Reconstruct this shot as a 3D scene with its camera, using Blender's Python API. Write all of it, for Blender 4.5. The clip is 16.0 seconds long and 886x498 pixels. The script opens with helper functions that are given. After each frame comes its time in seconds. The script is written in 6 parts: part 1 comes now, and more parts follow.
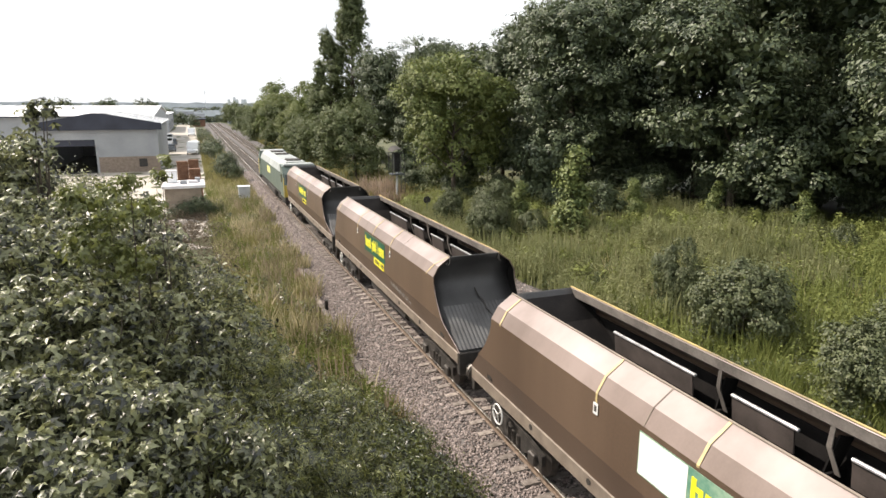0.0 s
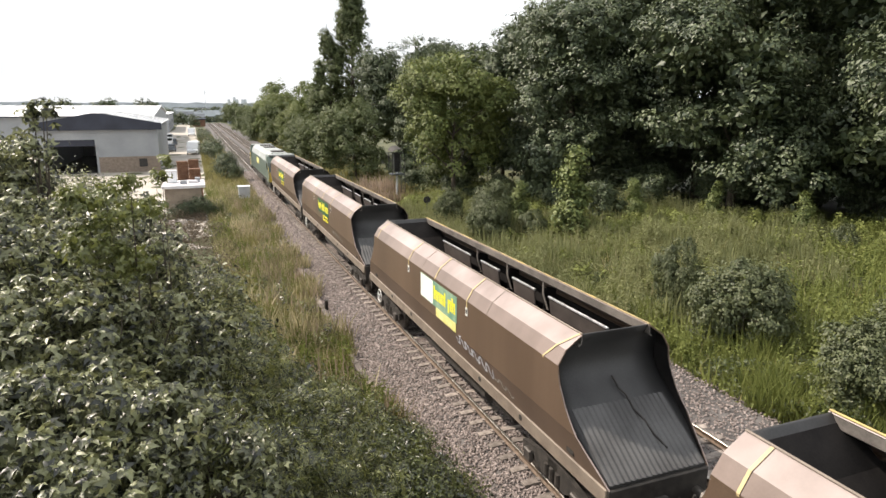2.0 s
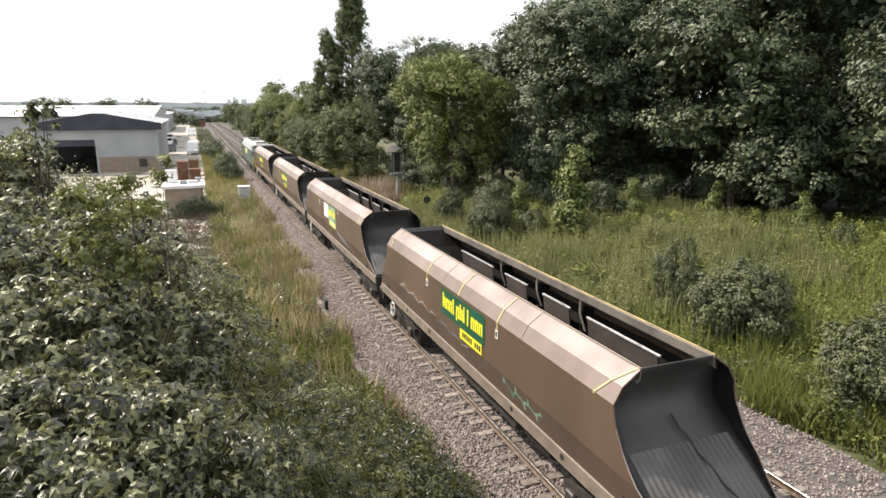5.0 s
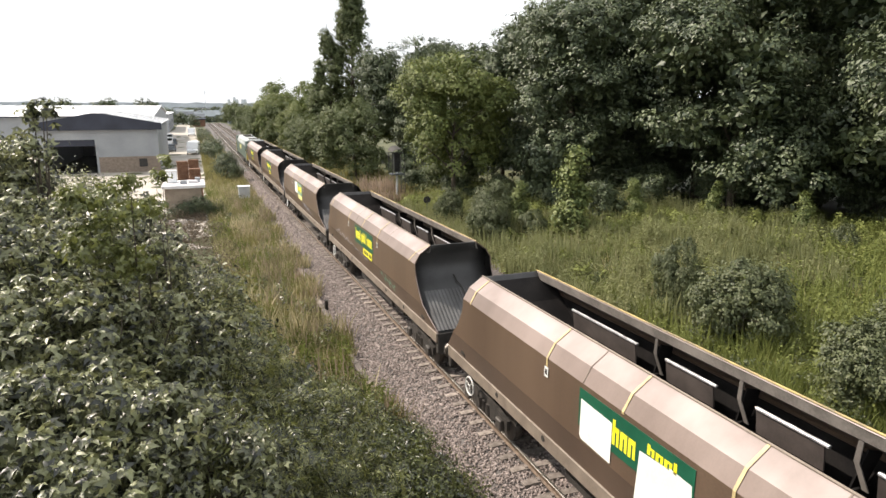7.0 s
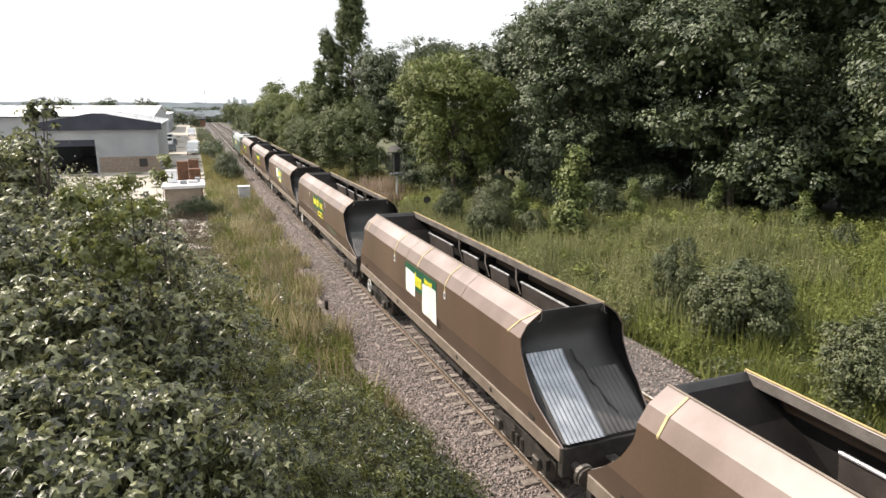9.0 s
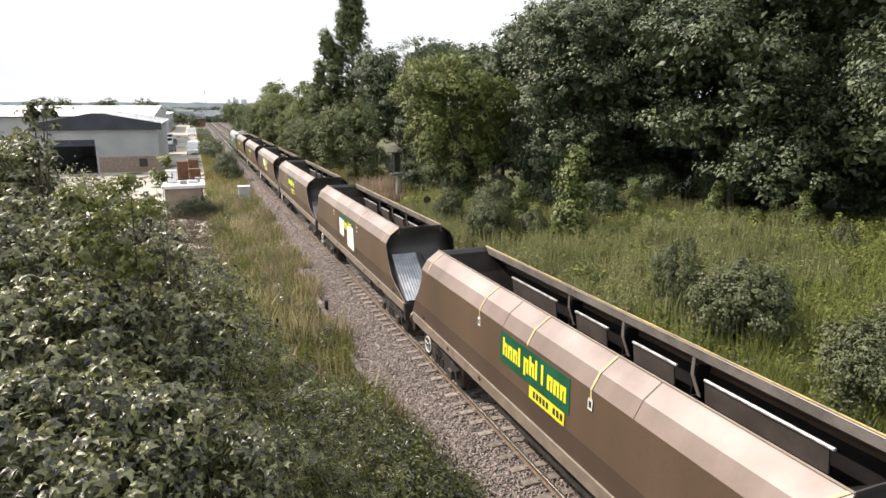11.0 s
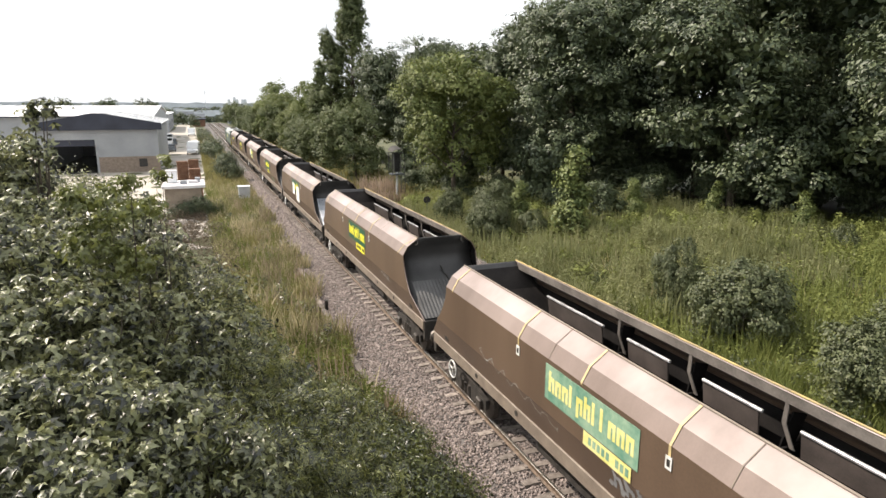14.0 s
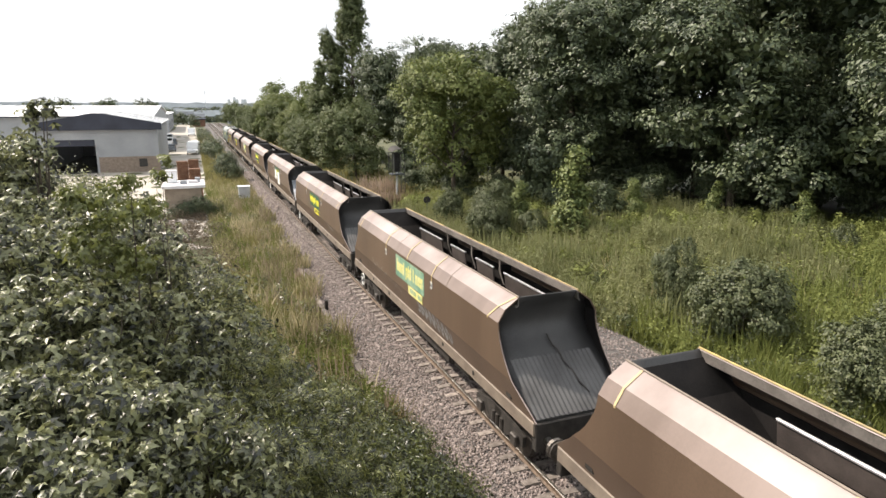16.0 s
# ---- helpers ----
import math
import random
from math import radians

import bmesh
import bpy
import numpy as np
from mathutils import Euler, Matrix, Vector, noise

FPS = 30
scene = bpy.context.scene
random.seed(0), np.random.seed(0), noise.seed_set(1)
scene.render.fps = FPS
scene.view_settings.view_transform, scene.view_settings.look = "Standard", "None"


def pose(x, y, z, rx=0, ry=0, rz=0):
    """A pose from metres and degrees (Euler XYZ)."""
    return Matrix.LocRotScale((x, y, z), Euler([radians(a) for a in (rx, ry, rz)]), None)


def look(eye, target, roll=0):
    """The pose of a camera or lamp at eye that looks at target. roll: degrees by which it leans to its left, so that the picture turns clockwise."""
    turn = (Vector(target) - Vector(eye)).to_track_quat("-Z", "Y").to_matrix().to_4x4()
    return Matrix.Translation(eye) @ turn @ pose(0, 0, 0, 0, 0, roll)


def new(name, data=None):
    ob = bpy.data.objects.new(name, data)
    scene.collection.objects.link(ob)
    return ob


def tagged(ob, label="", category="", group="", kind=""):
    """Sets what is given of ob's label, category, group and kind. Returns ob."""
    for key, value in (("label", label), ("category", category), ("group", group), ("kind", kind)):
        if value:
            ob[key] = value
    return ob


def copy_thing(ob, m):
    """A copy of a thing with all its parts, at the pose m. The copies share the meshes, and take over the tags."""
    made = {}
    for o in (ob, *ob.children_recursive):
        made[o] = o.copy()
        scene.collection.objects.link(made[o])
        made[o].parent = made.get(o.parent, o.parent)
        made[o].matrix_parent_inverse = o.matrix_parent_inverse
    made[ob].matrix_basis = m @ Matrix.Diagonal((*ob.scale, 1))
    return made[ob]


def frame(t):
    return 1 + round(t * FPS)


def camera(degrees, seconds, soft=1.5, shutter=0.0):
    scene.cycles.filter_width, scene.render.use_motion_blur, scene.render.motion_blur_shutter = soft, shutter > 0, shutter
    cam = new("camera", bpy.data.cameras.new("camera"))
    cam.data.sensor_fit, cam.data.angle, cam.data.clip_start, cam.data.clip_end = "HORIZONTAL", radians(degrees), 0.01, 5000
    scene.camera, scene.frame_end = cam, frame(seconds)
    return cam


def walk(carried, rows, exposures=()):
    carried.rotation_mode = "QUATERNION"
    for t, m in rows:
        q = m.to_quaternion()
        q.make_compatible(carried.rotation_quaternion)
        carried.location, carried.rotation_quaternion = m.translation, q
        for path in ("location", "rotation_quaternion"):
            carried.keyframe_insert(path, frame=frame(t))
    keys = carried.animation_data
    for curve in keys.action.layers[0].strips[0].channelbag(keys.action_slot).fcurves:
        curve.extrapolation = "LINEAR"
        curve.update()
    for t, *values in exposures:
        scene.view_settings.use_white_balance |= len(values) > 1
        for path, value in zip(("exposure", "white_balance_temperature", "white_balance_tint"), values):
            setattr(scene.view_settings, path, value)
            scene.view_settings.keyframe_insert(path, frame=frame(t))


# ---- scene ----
# ---- camera: stands still on an overbridge, rail level is z = 0, the track runs along +y ----
cam = camera(70.37, 16.0)
EYE = pose(0, 0, 8.4, 90 - 12.87, 0, -21.36)
walk(cam, [(0.0, EYE), (16.0, EYE)], [(0.0, 0.6), (1.0, 0.56), (1.5, 0.5), (2.2, 0.58), (4.0, 0.6), (6.5, 0.64), (8.0, 0.51), (9.0, 0.57), (11.5, 0.525), (13.0, 0.63), (14.0, 0.6), (15.0, 0.53), (16.0, 0.62)])

# ---- world and sun ----
SUN_FROM = Vector((-0.532, 0.4465, 0.7193)).normalized()


def build_world():
    w = bpy.data.worlds.new("hazy_sky")
    scene.world = w
    w.use_nodes = True
    n, l = w.node_tree.nodes, w.node_tree.links
    bg = n["Background"]
    sky = n.new("ShaderNodeTexSky")
    sky.sky_type, sky.sun_disc = "NISHITA", False
    sky.sun_elevation = math.asin(SUN_FROM.z)
    sky.sun_rotation = math.atan2(SUN_FROM.x, SUN_FROM.y)
    sky.dust_density = 3.0
    tc = n.new("ShaderNodeTexCoord")
    cloud = n.new("ShaderNodeTexNoise")
    cloud.inputs["Scale"].default_value, cloud.inputs["Detail"].default_value = 2.2, 5
    ramp = n.new("ShaderNodeValToRGB")
    ramp.color_ramp.elements[0].position, ramp.color_ramp.elements[0].color = 0.30, (6.0, 6.2, 6.5, 1)
    ramp.color_ramp.elements[1].position, ramp.color_ramp.elements[1].color = 0.52, (10.5, 10.6, 10.8, 1)
    mix = n.new("ShaderNodeMix")
    mix.data_type = "RGBA"
    mix.inputs["Factor"].default_value = 0.86
    l.new(tc.outputs["Generated"], cloud.inputs["Vector"])
    l.new(cloud.outputs["Fac"], ramp.inputs["Fac"])
    l.new(sky.outputs["Color"], mix.inputs["A"])
    l.new(ramp.outputs["Color"], mix.inputs["B"])
    l.new(mix.outputs["Result"], bg.inputs["Color"])
    bg.inputs["Strength"].default_value = 0.10


build_world()
sun = new("sun", bpy.data.lights.new("sun", "SUN"))
sun.data.energy, sun.data.angle, sun.data.color = 4.8, radians(0.6), (1.0, 0.885, 0.775)
sun.matrix_world = look(SUN_FROM * 200, (0, 0, 0))


# ---- materials ----
def material(name, a, b, scale=4.0, rough=0.7, metal=0.0, bump=0.25, fine=40.0, dust_sheen=None, streak=False, spec=0.5, rvar=0.12, per="none"):
    """Two colours mixed by coarse and fine noise, with relief; upward faces can take a pale colour, settled dust with
    sky sheen painted in.
    """
    m = bpy.data.materials.new(name)
    m.use_nodes = True
    n, l = m.node_tree.nodes, m.node_tree.links
    p = n["Principled BSDF"]
    tc = n.new("ShaderNodeTexCoord")
    vec = tc.outputs["Object"]
    if streak:
        mp = n.new("ShaderNodeMapping")
        mp.inputs["Scale"].default_value = (1, 1, 0.12)
        l.new(vec, mp.inputs["Vector"])
        vec_c = mp.outputs["Vector"]
    else:
        vec_c = vec
    big, small = n.new("ShaderNodeTexNoise"), n.new("ShaderNodeTexNoise")
    big.inputs["Scale"].default_value, big.inputs["Detail"].default_value = scale, 6
    small.inputs["Scale"].default_value, small.inputs["Detail"].default_value = fine, 4
    l.new(vec_c, big.inputs["Vector"])
    l.new(vec, small.inputs["Vector"])
    add = n.new("ShaderNodeMath")
    add.operation = "MULTIPLY_ADD"
    l.new(small.outputs["Fac"], add.inputs[0])
    add.inputs[1].default_value = 0.5
    l.new(big.outputs["Fac"], add.inputs[2])
    ramp = n.new("ShaderNodeValToRGB")
    ramp.color_ramp.elements[0].position, ramp.color_ramp.elements[1].position = 0.55, 0.95
    ramp.color_ramp.elements[0].color, ramp.color_ramp.elements[1].color = (*a, 1), (*b, 1)
    l.new(add.outputs[0], ramp.inputs["Fac"])
    col = ramp.outputs["Color"]
    if per != "none":
        if per == "island":
            rnd = n.new("ShaderNodeNewGeometry").outputs["Random Per Island"]
        else:
            rnd = n.new("ShaderNodeObjectInfo").outputs["Random"]
        hsv = n.new("ShaderNodeHueSaturation")
        mr = n.new("ShaderNodeMapRange")
        mr.inputs["To Min"].default_value, mr.inputs["To Max"].default_value = 0.65, 1.35
        l.new(rnd, mr.inputs["Value"])
        l.new(mr.outputs["Result"], hsv.inputs["Value"])
        l.new(col, hsv.inputs["Color"])
        col = hsv.outputs["Color"]
    if dust_sheen:
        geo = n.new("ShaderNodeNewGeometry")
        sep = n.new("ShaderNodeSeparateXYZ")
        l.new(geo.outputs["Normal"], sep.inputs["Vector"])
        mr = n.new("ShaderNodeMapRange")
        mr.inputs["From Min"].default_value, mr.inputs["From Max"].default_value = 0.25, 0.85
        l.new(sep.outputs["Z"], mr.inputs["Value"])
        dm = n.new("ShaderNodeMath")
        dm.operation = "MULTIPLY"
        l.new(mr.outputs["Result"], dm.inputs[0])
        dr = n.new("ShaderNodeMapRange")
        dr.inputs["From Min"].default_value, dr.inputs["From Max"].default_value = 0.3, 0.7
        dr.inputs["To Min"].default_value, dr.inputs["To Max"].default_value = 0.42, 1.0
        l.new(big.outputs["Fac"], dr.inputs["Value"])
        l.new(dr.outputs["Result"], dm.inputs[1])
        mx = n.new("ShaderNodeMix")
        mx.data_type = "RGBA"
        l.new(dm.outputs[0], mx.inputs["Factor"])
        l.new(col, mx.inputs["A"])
        mx.inputs["B"].default_value = (*dust_sheen, 1)
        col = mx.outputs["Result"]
    l.new(col, p.inputs["Base Color"])
    rr = n.new("ShaderNodeMapRange")
    rr.inputs["To Min"].default_value, rr.inputs["To Max"].default_value = max(rough - rvar, 0.03), min(rough + rvar, 1.0)
    l.new(small.outputs["Fac"], rr.inputs["Value"])
    l.new(rr.outputs["Result"], p.inputs["Roughness"])
    p.inputs["Metallic"].default_value = metal
    p.inputs["Specular IOR Level"].default_value = spec
    if bump:
        bp = n.new("ShaderNodeBump")
        bp.inputs["Strength"].default_value, bp.inputs["Distance"].default_value = bump, 0.02
        l.new(add.outputs[0], bp.inputs["Height"])
        l.new(bp.outputs["Normal"], p.inputs["Normal"])
    return m


def leaf_material(name, a, b, rough=0.42, spec=0.5, glow=0.35, patch=0.6, jitter=0.55):
    """Foliage: colour by leaf and by patch, some light passes through."""
    m = bpy.data.materials.new(name)
    m.use_nodes = True
    n, l = m.node_tree.nodes, m.node_tree.links
    p = n["Principled BSDF"]
    geo = n.new("ShaderNodeNewGeometry")
    tc = n.new("ShaderNodeTexCoord")
    nz = n.new("ShaderNodeTexNoise")
    nz.inputs["Scale"].default_value = patch
    l.new(tc.outputs["Object"], nz.inputs["Vector"])
    mx = n.new("ShaderNodeMath")
    mx.operation = "MULTIPLY_ADD"
    l.new(geo.outputs["Random Per Island"], mx.inputs[0])
    mx.inputs[1].default_value = jitter
    sb = n.new("ShaderNodeMath")
    sb.operation = "SUBTRACT"
    l.new(nz.outputs["Fac"], sb.inputs[0])
    sb.inputs[1].default_value = 0.25 - (0.55 - jitter) * 0.5
    l.new(sb.outputs[0], mx.inputs[2])
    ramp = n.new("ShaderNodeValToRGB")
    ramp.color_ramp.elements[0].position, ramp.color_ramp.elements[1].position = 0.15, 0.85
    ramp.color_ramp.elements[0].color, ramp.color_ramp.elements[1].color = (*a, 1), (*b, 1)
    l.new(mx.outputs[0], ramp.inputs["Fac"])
    l.new(ramp.outputs["Color"], p.inputs["Base Color"])
    p.inputs["Roughness"].default_value = rough
    p.inputs["Specular IOR Level"].default_value = spec
    tr = n.new("ShaderNodeBsdfTranslucent")
    l.new(ramp.outputs["Color"], tr.inputs["Color"])
    ms = n.new("ShaderNodeMixShader")
    ms.inputs["Fac"].default_value = glow
    l.new(p.outputs["BSDF"], ms.inputs[1])
    l.new(tr.outputs["BSDF"], ms.inputs[2])
    l.new(ms.outputs[0], n["Material Output"].inputs["Surface"])
    return m


M = {
    # shoulders: pale dust whose colour also carries the sky's sheen on upward faces
    "paint": material("wagon_brown_paint", (0.090, 0.0605, 0.042), (0.134, 0.092, 0.064), 0.8, 0.40, 0, 0.05, 25, dust_sheen=(0.39, 0.322, 0.302), streak=True),
    "sill": material("sill_dusty_paint", (0.15, 0.12, 0.095), (0.23, 0.19, 0.15), 2.5, 0.65, 0, 0.15, 30),
    "inner": material("coal_dusted_steel", (0.009, 0.0085, 0.0085), (0.022, 0.020, 0.019), 1.6, 0.8, 0.0, 0.15, 30, spec=0.12),
    "panel": material("inner_panel_steel", (0.040, 0.033, 0.030), (0.085, 0.070, 0.063), 2.0, 0.6, 0.0, 0.1, 30),
    "sheet": material("worn_grey_steel_sheet", (0.05, 0.048, 0.047), (0.098, 0.096, 0.094), 1.2, 0.5, 0.2, 0.08, 30),
    # soot and the shade below the rim, both put into one dark colour
    "end_steel": material("grimy_shaded_end_steel", (0.026, 0.0255, 0.0255), (0.058, 0.057, 0.056), 0.9, 0.55, 0.1, 0.04, 30),
    "galv": material("bright_galvanised_steel", (0.26, 0.28, 0.31), (0.44, 0.46, 0.49), 3.0, 0.36, 0.6, 0.05, 40),
    "rim_plate": material("worn_rim_plate", (0.10, 0.09, 0.08), (0.20, 0.18, 0.16), 1.8, 0.6, 0.1, 0.15, 25),
    "rail_edge": material("polished_steel_edge", (0.30, 0.30, 0.31), (0.75, 0.75, 0.76), 5.0, 0.3, 0.4, 0.1, 40),
    "under": material("running_gear_grime", (0.018, 0.016, 0.014), (0.05, 0.044, 0.038), 5.0, 0.75, 0.1, 0.3, 60),
    "wheel": material("wheel_steel", (0.05, 0.045, 0.04), (0.11, 0.10, 0.09), 6.0, 0.55, 0.5, 0.2, 60),
    "buffer": material("buffer_steel", (0.07, 0.062, 0.055), (0.20, 0.18, 0.16), 8.0, 0.4, 0.6, 0.2, 60),
    "yellow": material("yellow_marking_paint", (0.35, 0.285, 0.16), (0.57, 0.45, 0.22), 6.0, 0.55, 0, 0.1, 60),
    "rim_yellow": material("worn_yellow_rim", (0.10, 0.085, 0.065), (0.46, 0.34, 0.11), 1.3, 0.6, 0, 0.2, 18),
    "sign_yellow": material("sign_yellow_vinyl", (0.78, 0.70, 0.02), (0.88, 0.80, 0.05), 3.0, 0.45, 0, 0.02, 60),
    "sign_green": material("sign_green_vinyl", (0.008, 0.075, 0.04), (0.015, 0.11, 0.06), 2.0, 0.45, 0, 0.02, 60),
    "sign_faded": material("sign_faded_green_vinyl", (0.10, 0.24, 0.17), (0.30, 0.42, 0.30), 2.6, 0.5, 0, 0.05, 12),
    "sign_pale": material("sign_faded_yellow_vinyl", (0.62, 0.58, 0.16), (0.75, 0.70, 0.34), 2.6, 0.5, 0, 0.05, 12),
    "sign_bare": material("sign_bare_backing", (0.72, 0.74, 0.66), (0.86, 0.86, 0.82), 1.6, 0.5, 0, 0.02, 20),
    "white": material("white_marking_paint", (0.55, 0.55, 0.52), (0.78, 0.78, 0.76), 5.0, 0.5, 0, 0.05, 50),
    "silver_spray": material("silver_spray_paint", (0.20, 0.205, 0.21), (0.40, 0.41, 0.42), 3.0, 0.5, 0.2, 0.05, 30),
    "pale_spray": material("pale_blue_spray_paint", (0.30, 0.31, 0.36), (0.58, 0.59, 0.64), 3.0, 0.6, 0, 0.05, 30),
    "scrawl": material("worn_spray_paint", (0.26, 0.25, 0.23), (0.42, 0.41, 0.38), 5.0, 0.7, 0, 0.05, 50),
    "loco_green": material("loco_green_paint", (0.075, 0.105, 0.088), (0.12, 0.155, 0.13), 1.0, 0.4, 0, 0.04, 30),
    "loco_roof": material("loco_dusty_roof", (0.22, 0.24, 0.23), (0.34, 0.36, 0.35), 1.2, 0.55, 0, 0.05, 30),
    "loco_yellow": material("loco_yellow_paint", (0.45, 0.33, 0.05), (0.60, 0.45, 0.08), 1.5, 0.4, 0, 0.02, 30),
    "dark_glass": material("dark_glass", (0.012, 0.014, 0.016), (0.02, 0.022, 0.025), 2.0, 0.08, 0, 0, 30),
    "rail": material("rail_steel_rust", (0.075, 0.052, 0.036), (0.17, 0.125, 0.09), 9.0, 0.6, 0.3, 0.2, 60),
    "rail_top": material("rail_running_surface", (0.50, 0.46, 0.40), (0.68, 0.63, 0.57), 3.0, 0.28, 0.9, 0.05, 60),
    "concrete": material("sleeper_concrete", (0.15, 0.125, 0.105), (0.30, 0.26, 0.23), 6.0, 0.85, 0, 0.3, 50, per="object"),
    "old_sleeper": material("dirty_sleeper_concrete", (0.07, 0.06, 0.052), (0.14, 0.12, 0.105), 0.5, 0.85, 0, 0.2, 6),
    "ballast_bed": material("ballast_bed", (0.045, 0.040, 0.037), (0.135, 0.122, 0.114), 2.0, 0.9, 0, 1.0, 22),
    "stones": material("ballast_stone", (0.130, 0.106, 0.096), (0.315, 0.266, 0.242), 6.0, 0.85, 0, 0.4, 50, per="island"),
    "ground": material("weedy_soil", (0.035, 0.045, 0.014), (0.10, 0.10, 0.045), 0.4, 0.95, 0, 0.8, 6),
    "yard": material("yard_concrete", (0.27, 0.245, 0.207), (0.42, 0.385, 0.335), 0.25, 0.85, 0, 0.3, 6),
    "bark": material("bark", (0.035, 0.028, 0.02), (0.10, 0.08, 0.06), 5.0, 0.9, 0, 0.8, 40),
    "cladding": material("grey_cladding", (0.24, 0.255, 0.27), (0.32, 0.335, 0.35), 0.4, 0.5, 0, 0.05, 8),
    "navy": material("navy_fascia", (0.012, 0.016, 0.03), (0.025, 0.03, 0.05), 0.6, 0.5, 0, 0.05, 8),
    "white_roof": material("white_roof_sheet", (0.78, 0.79, 0.80), (0.90, 0.91, 0.92), 0.15, 0.4, 0, 0.05, 6),
    "brick": material("buff_brick", (0.17, 0.135, 0.105), (0.27, 0.215, 0.17), 3.0, 0.85, 0, 0.3, 20),
    "hut": material("hut_brown_wall", (0.20, 0.16, 0.12), (0.32, 0.26, 0.20), 1.5, 0.8, 0, 0.3, 18),
    "hut_roof": material("hut_pale_roof", (0.55, 0.53, 0.54), (0.72, 0.70, 0.71), 1.2, 0.7, 0, 0.1, 20),
    "timber": material("brown_timber", (0.12, 0.06, 0.035), (0.24, 0.13, 0.08), 3.0, 0.8, 0, 0.3, 30),
    "dark": material("dark_interior", (0.01, 0.011, 0.012), (0.03, 0.03, 0.032), 1.0, 0.8, 0, 0.05, 10),
    "van": material("white_vehicle_paint", (0.70, 0.71, 0.72), (0.80, 0.81, 0.82), 1.0, 0.25, 0, 0.0, 10),
    "grey_car": material("dark_vehicle_paint", (0.06, 0.07, 0.08), (0.12, 0.13, 0.14), 1.0, 0.25, 0.3, 0.0, 10),
    "tyre": material("tyre_rubber", (0.015, 0.015, 0.015), (0.03, 0.03, 0.03), 5.0, 0.9, 0, 0.1, 30),
    "cabinet": material("grey_cabinet", (0.40, 0.41, 0.42), (0.52, 0.53, 0.54), 2.0, 0.55, 0, 0.05, 20),
    "signal_steel": material("weathered_signal_steel", (0.05, 0.055, 0.06), (0.11, 0.12, 0.125), 4.0, 0.55, 0.3, 0.1, 30),
    "signal_black": material("signal_black", (0.012, 0.012, 0.013), (0.03, 0.03, 0.03), 3.0, 0.6, 0, 0.05, 30),
    # distant things: the air's haze is painted in as paler, bluer base colours
    "far_wood": material("painted_haze_far_woodland", (0.05, 0.07, 0.05), (0.10, 0.13, 0.10), 0.08, 0.95, 0, 0, 0.8),
    "far": material("painted_haze_distance", (0.12, 0.145, 0.16), (0.19, 0.22, 0.24), 0.02, 0.95, 0, 0, 0.2),
    "far_pale": material("painted_haze_pale_distance", (0.50, 0.53, 0.56), (0.58, 0.61, 0.64), 0.02, 0.95, 0, 0, 0.2),
    "rubble": material("pale_rubble", (0.14, 0.12, 0.10), (0.34, 0.31, 0.28), 3.0, 0.9, 0, 0.4, 20, per="island"),
    "leaf_wood": leaf_material("woodland_leaf", (0.028, 0.044, 0.023), (0.122, 0.148, 0.069), 0.5, 0.42, 0.15),
    "leaf_mid": leaf_material("mid_green_leaf", (0.064, 0.092, 0.026), (0.190, 0.218, 0.066), 0.55, 0.35, 0.2),
    "leaf_light": leaf_material("light_green_leaf", (0.068, 0.094, 0.023), (0.178, 0.202, 0.056), 0.55, 0.35, 0.2),
    "leaf_poplar": leaf_material("poplar_leaf", (0.056, 0.078, 0.030), (0.150, 0.172, 0.068), 0.55, 0.35, 0.22),
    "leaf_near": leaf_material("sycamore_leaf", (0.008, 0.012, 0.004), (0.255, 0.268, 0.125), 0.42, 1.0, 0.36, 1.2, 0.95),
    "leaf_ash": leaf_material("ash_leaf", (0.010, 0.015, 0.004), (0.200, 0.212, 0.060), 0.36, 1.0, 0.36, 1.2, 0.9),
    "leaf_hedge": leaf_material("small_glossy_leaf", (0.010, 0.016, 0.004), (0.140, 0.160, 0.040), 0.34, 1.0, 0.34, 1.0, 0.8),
    "leaf_bush": leaf_material("grey_green_bush_leaf", (0.048, 0.064, 0.026), (0.130, 0.146, 0.066), 0.5, 0.4, 0.25, 0.8),
    "weed": leaf_material("weed_leaf", (0.085, 0.108, 0.028), (0.225, 0.250, 0.072), 0.65, 0.25, 0.36, 0.22, 0.35),
    "bramble": leaf_material("bramble_leaf", (0.128, 0.156, 0.040), (0.275, 0.302, 0.096), 0.65, 0.25, 0.34, 0.3, 0.3),
    "herb": leaf_material("willowherb_leaf", (0.135, 0.150, 0.064), (0.300, 0.308, 0.148), 0.65, 0.25, 0.36, 0.25, 0.3),
    "grass": leaf_material("tall_grass", (0.100, 0.105, 0.030), (0.33, 0.295, 0.125), 0.7, 0.3, 0.35, 0.2, 0.4),
    "straw": leaf_material("straw_grass", (0.105, 0.105, 0.045), (0.52, 0.45, 0.28), 0.75, 0.25, 0.35, 0.3, 0.45),
    "leaf_shoot": leaf_material("young_shoot_leaf", (0.07, 0.085, 0.022), (0.20, 0.215, 0.06), 0.42, 0.7, 0.35, 0.6),
    "withered": leaf_material("withered_leaf", (0.045, 0.036, 0.022), (0.19, 0.145, 0.10), 0.7, 0.3, 0.25, 0.8),
    "dry": leaf_material("dry_seed_heads", (0.20, 0.160, 0.11), (0.43, 0.335, 0.255), 0.8, 0.2, 0.3, 0.5),
}


# ---- mesh helpers ----
def link(name, me, mats, parent=None, label=""):
    ob = new(name, me)
    for m in (mats if isinstance(mats, (list, tuple)) else [mats]):
        if m.name not in [x.name for x in me.materials]:
            me.materials.append(m)
    if parent:
        ob.parent = parent
    if label:
        ob["label"] = label
    return ob


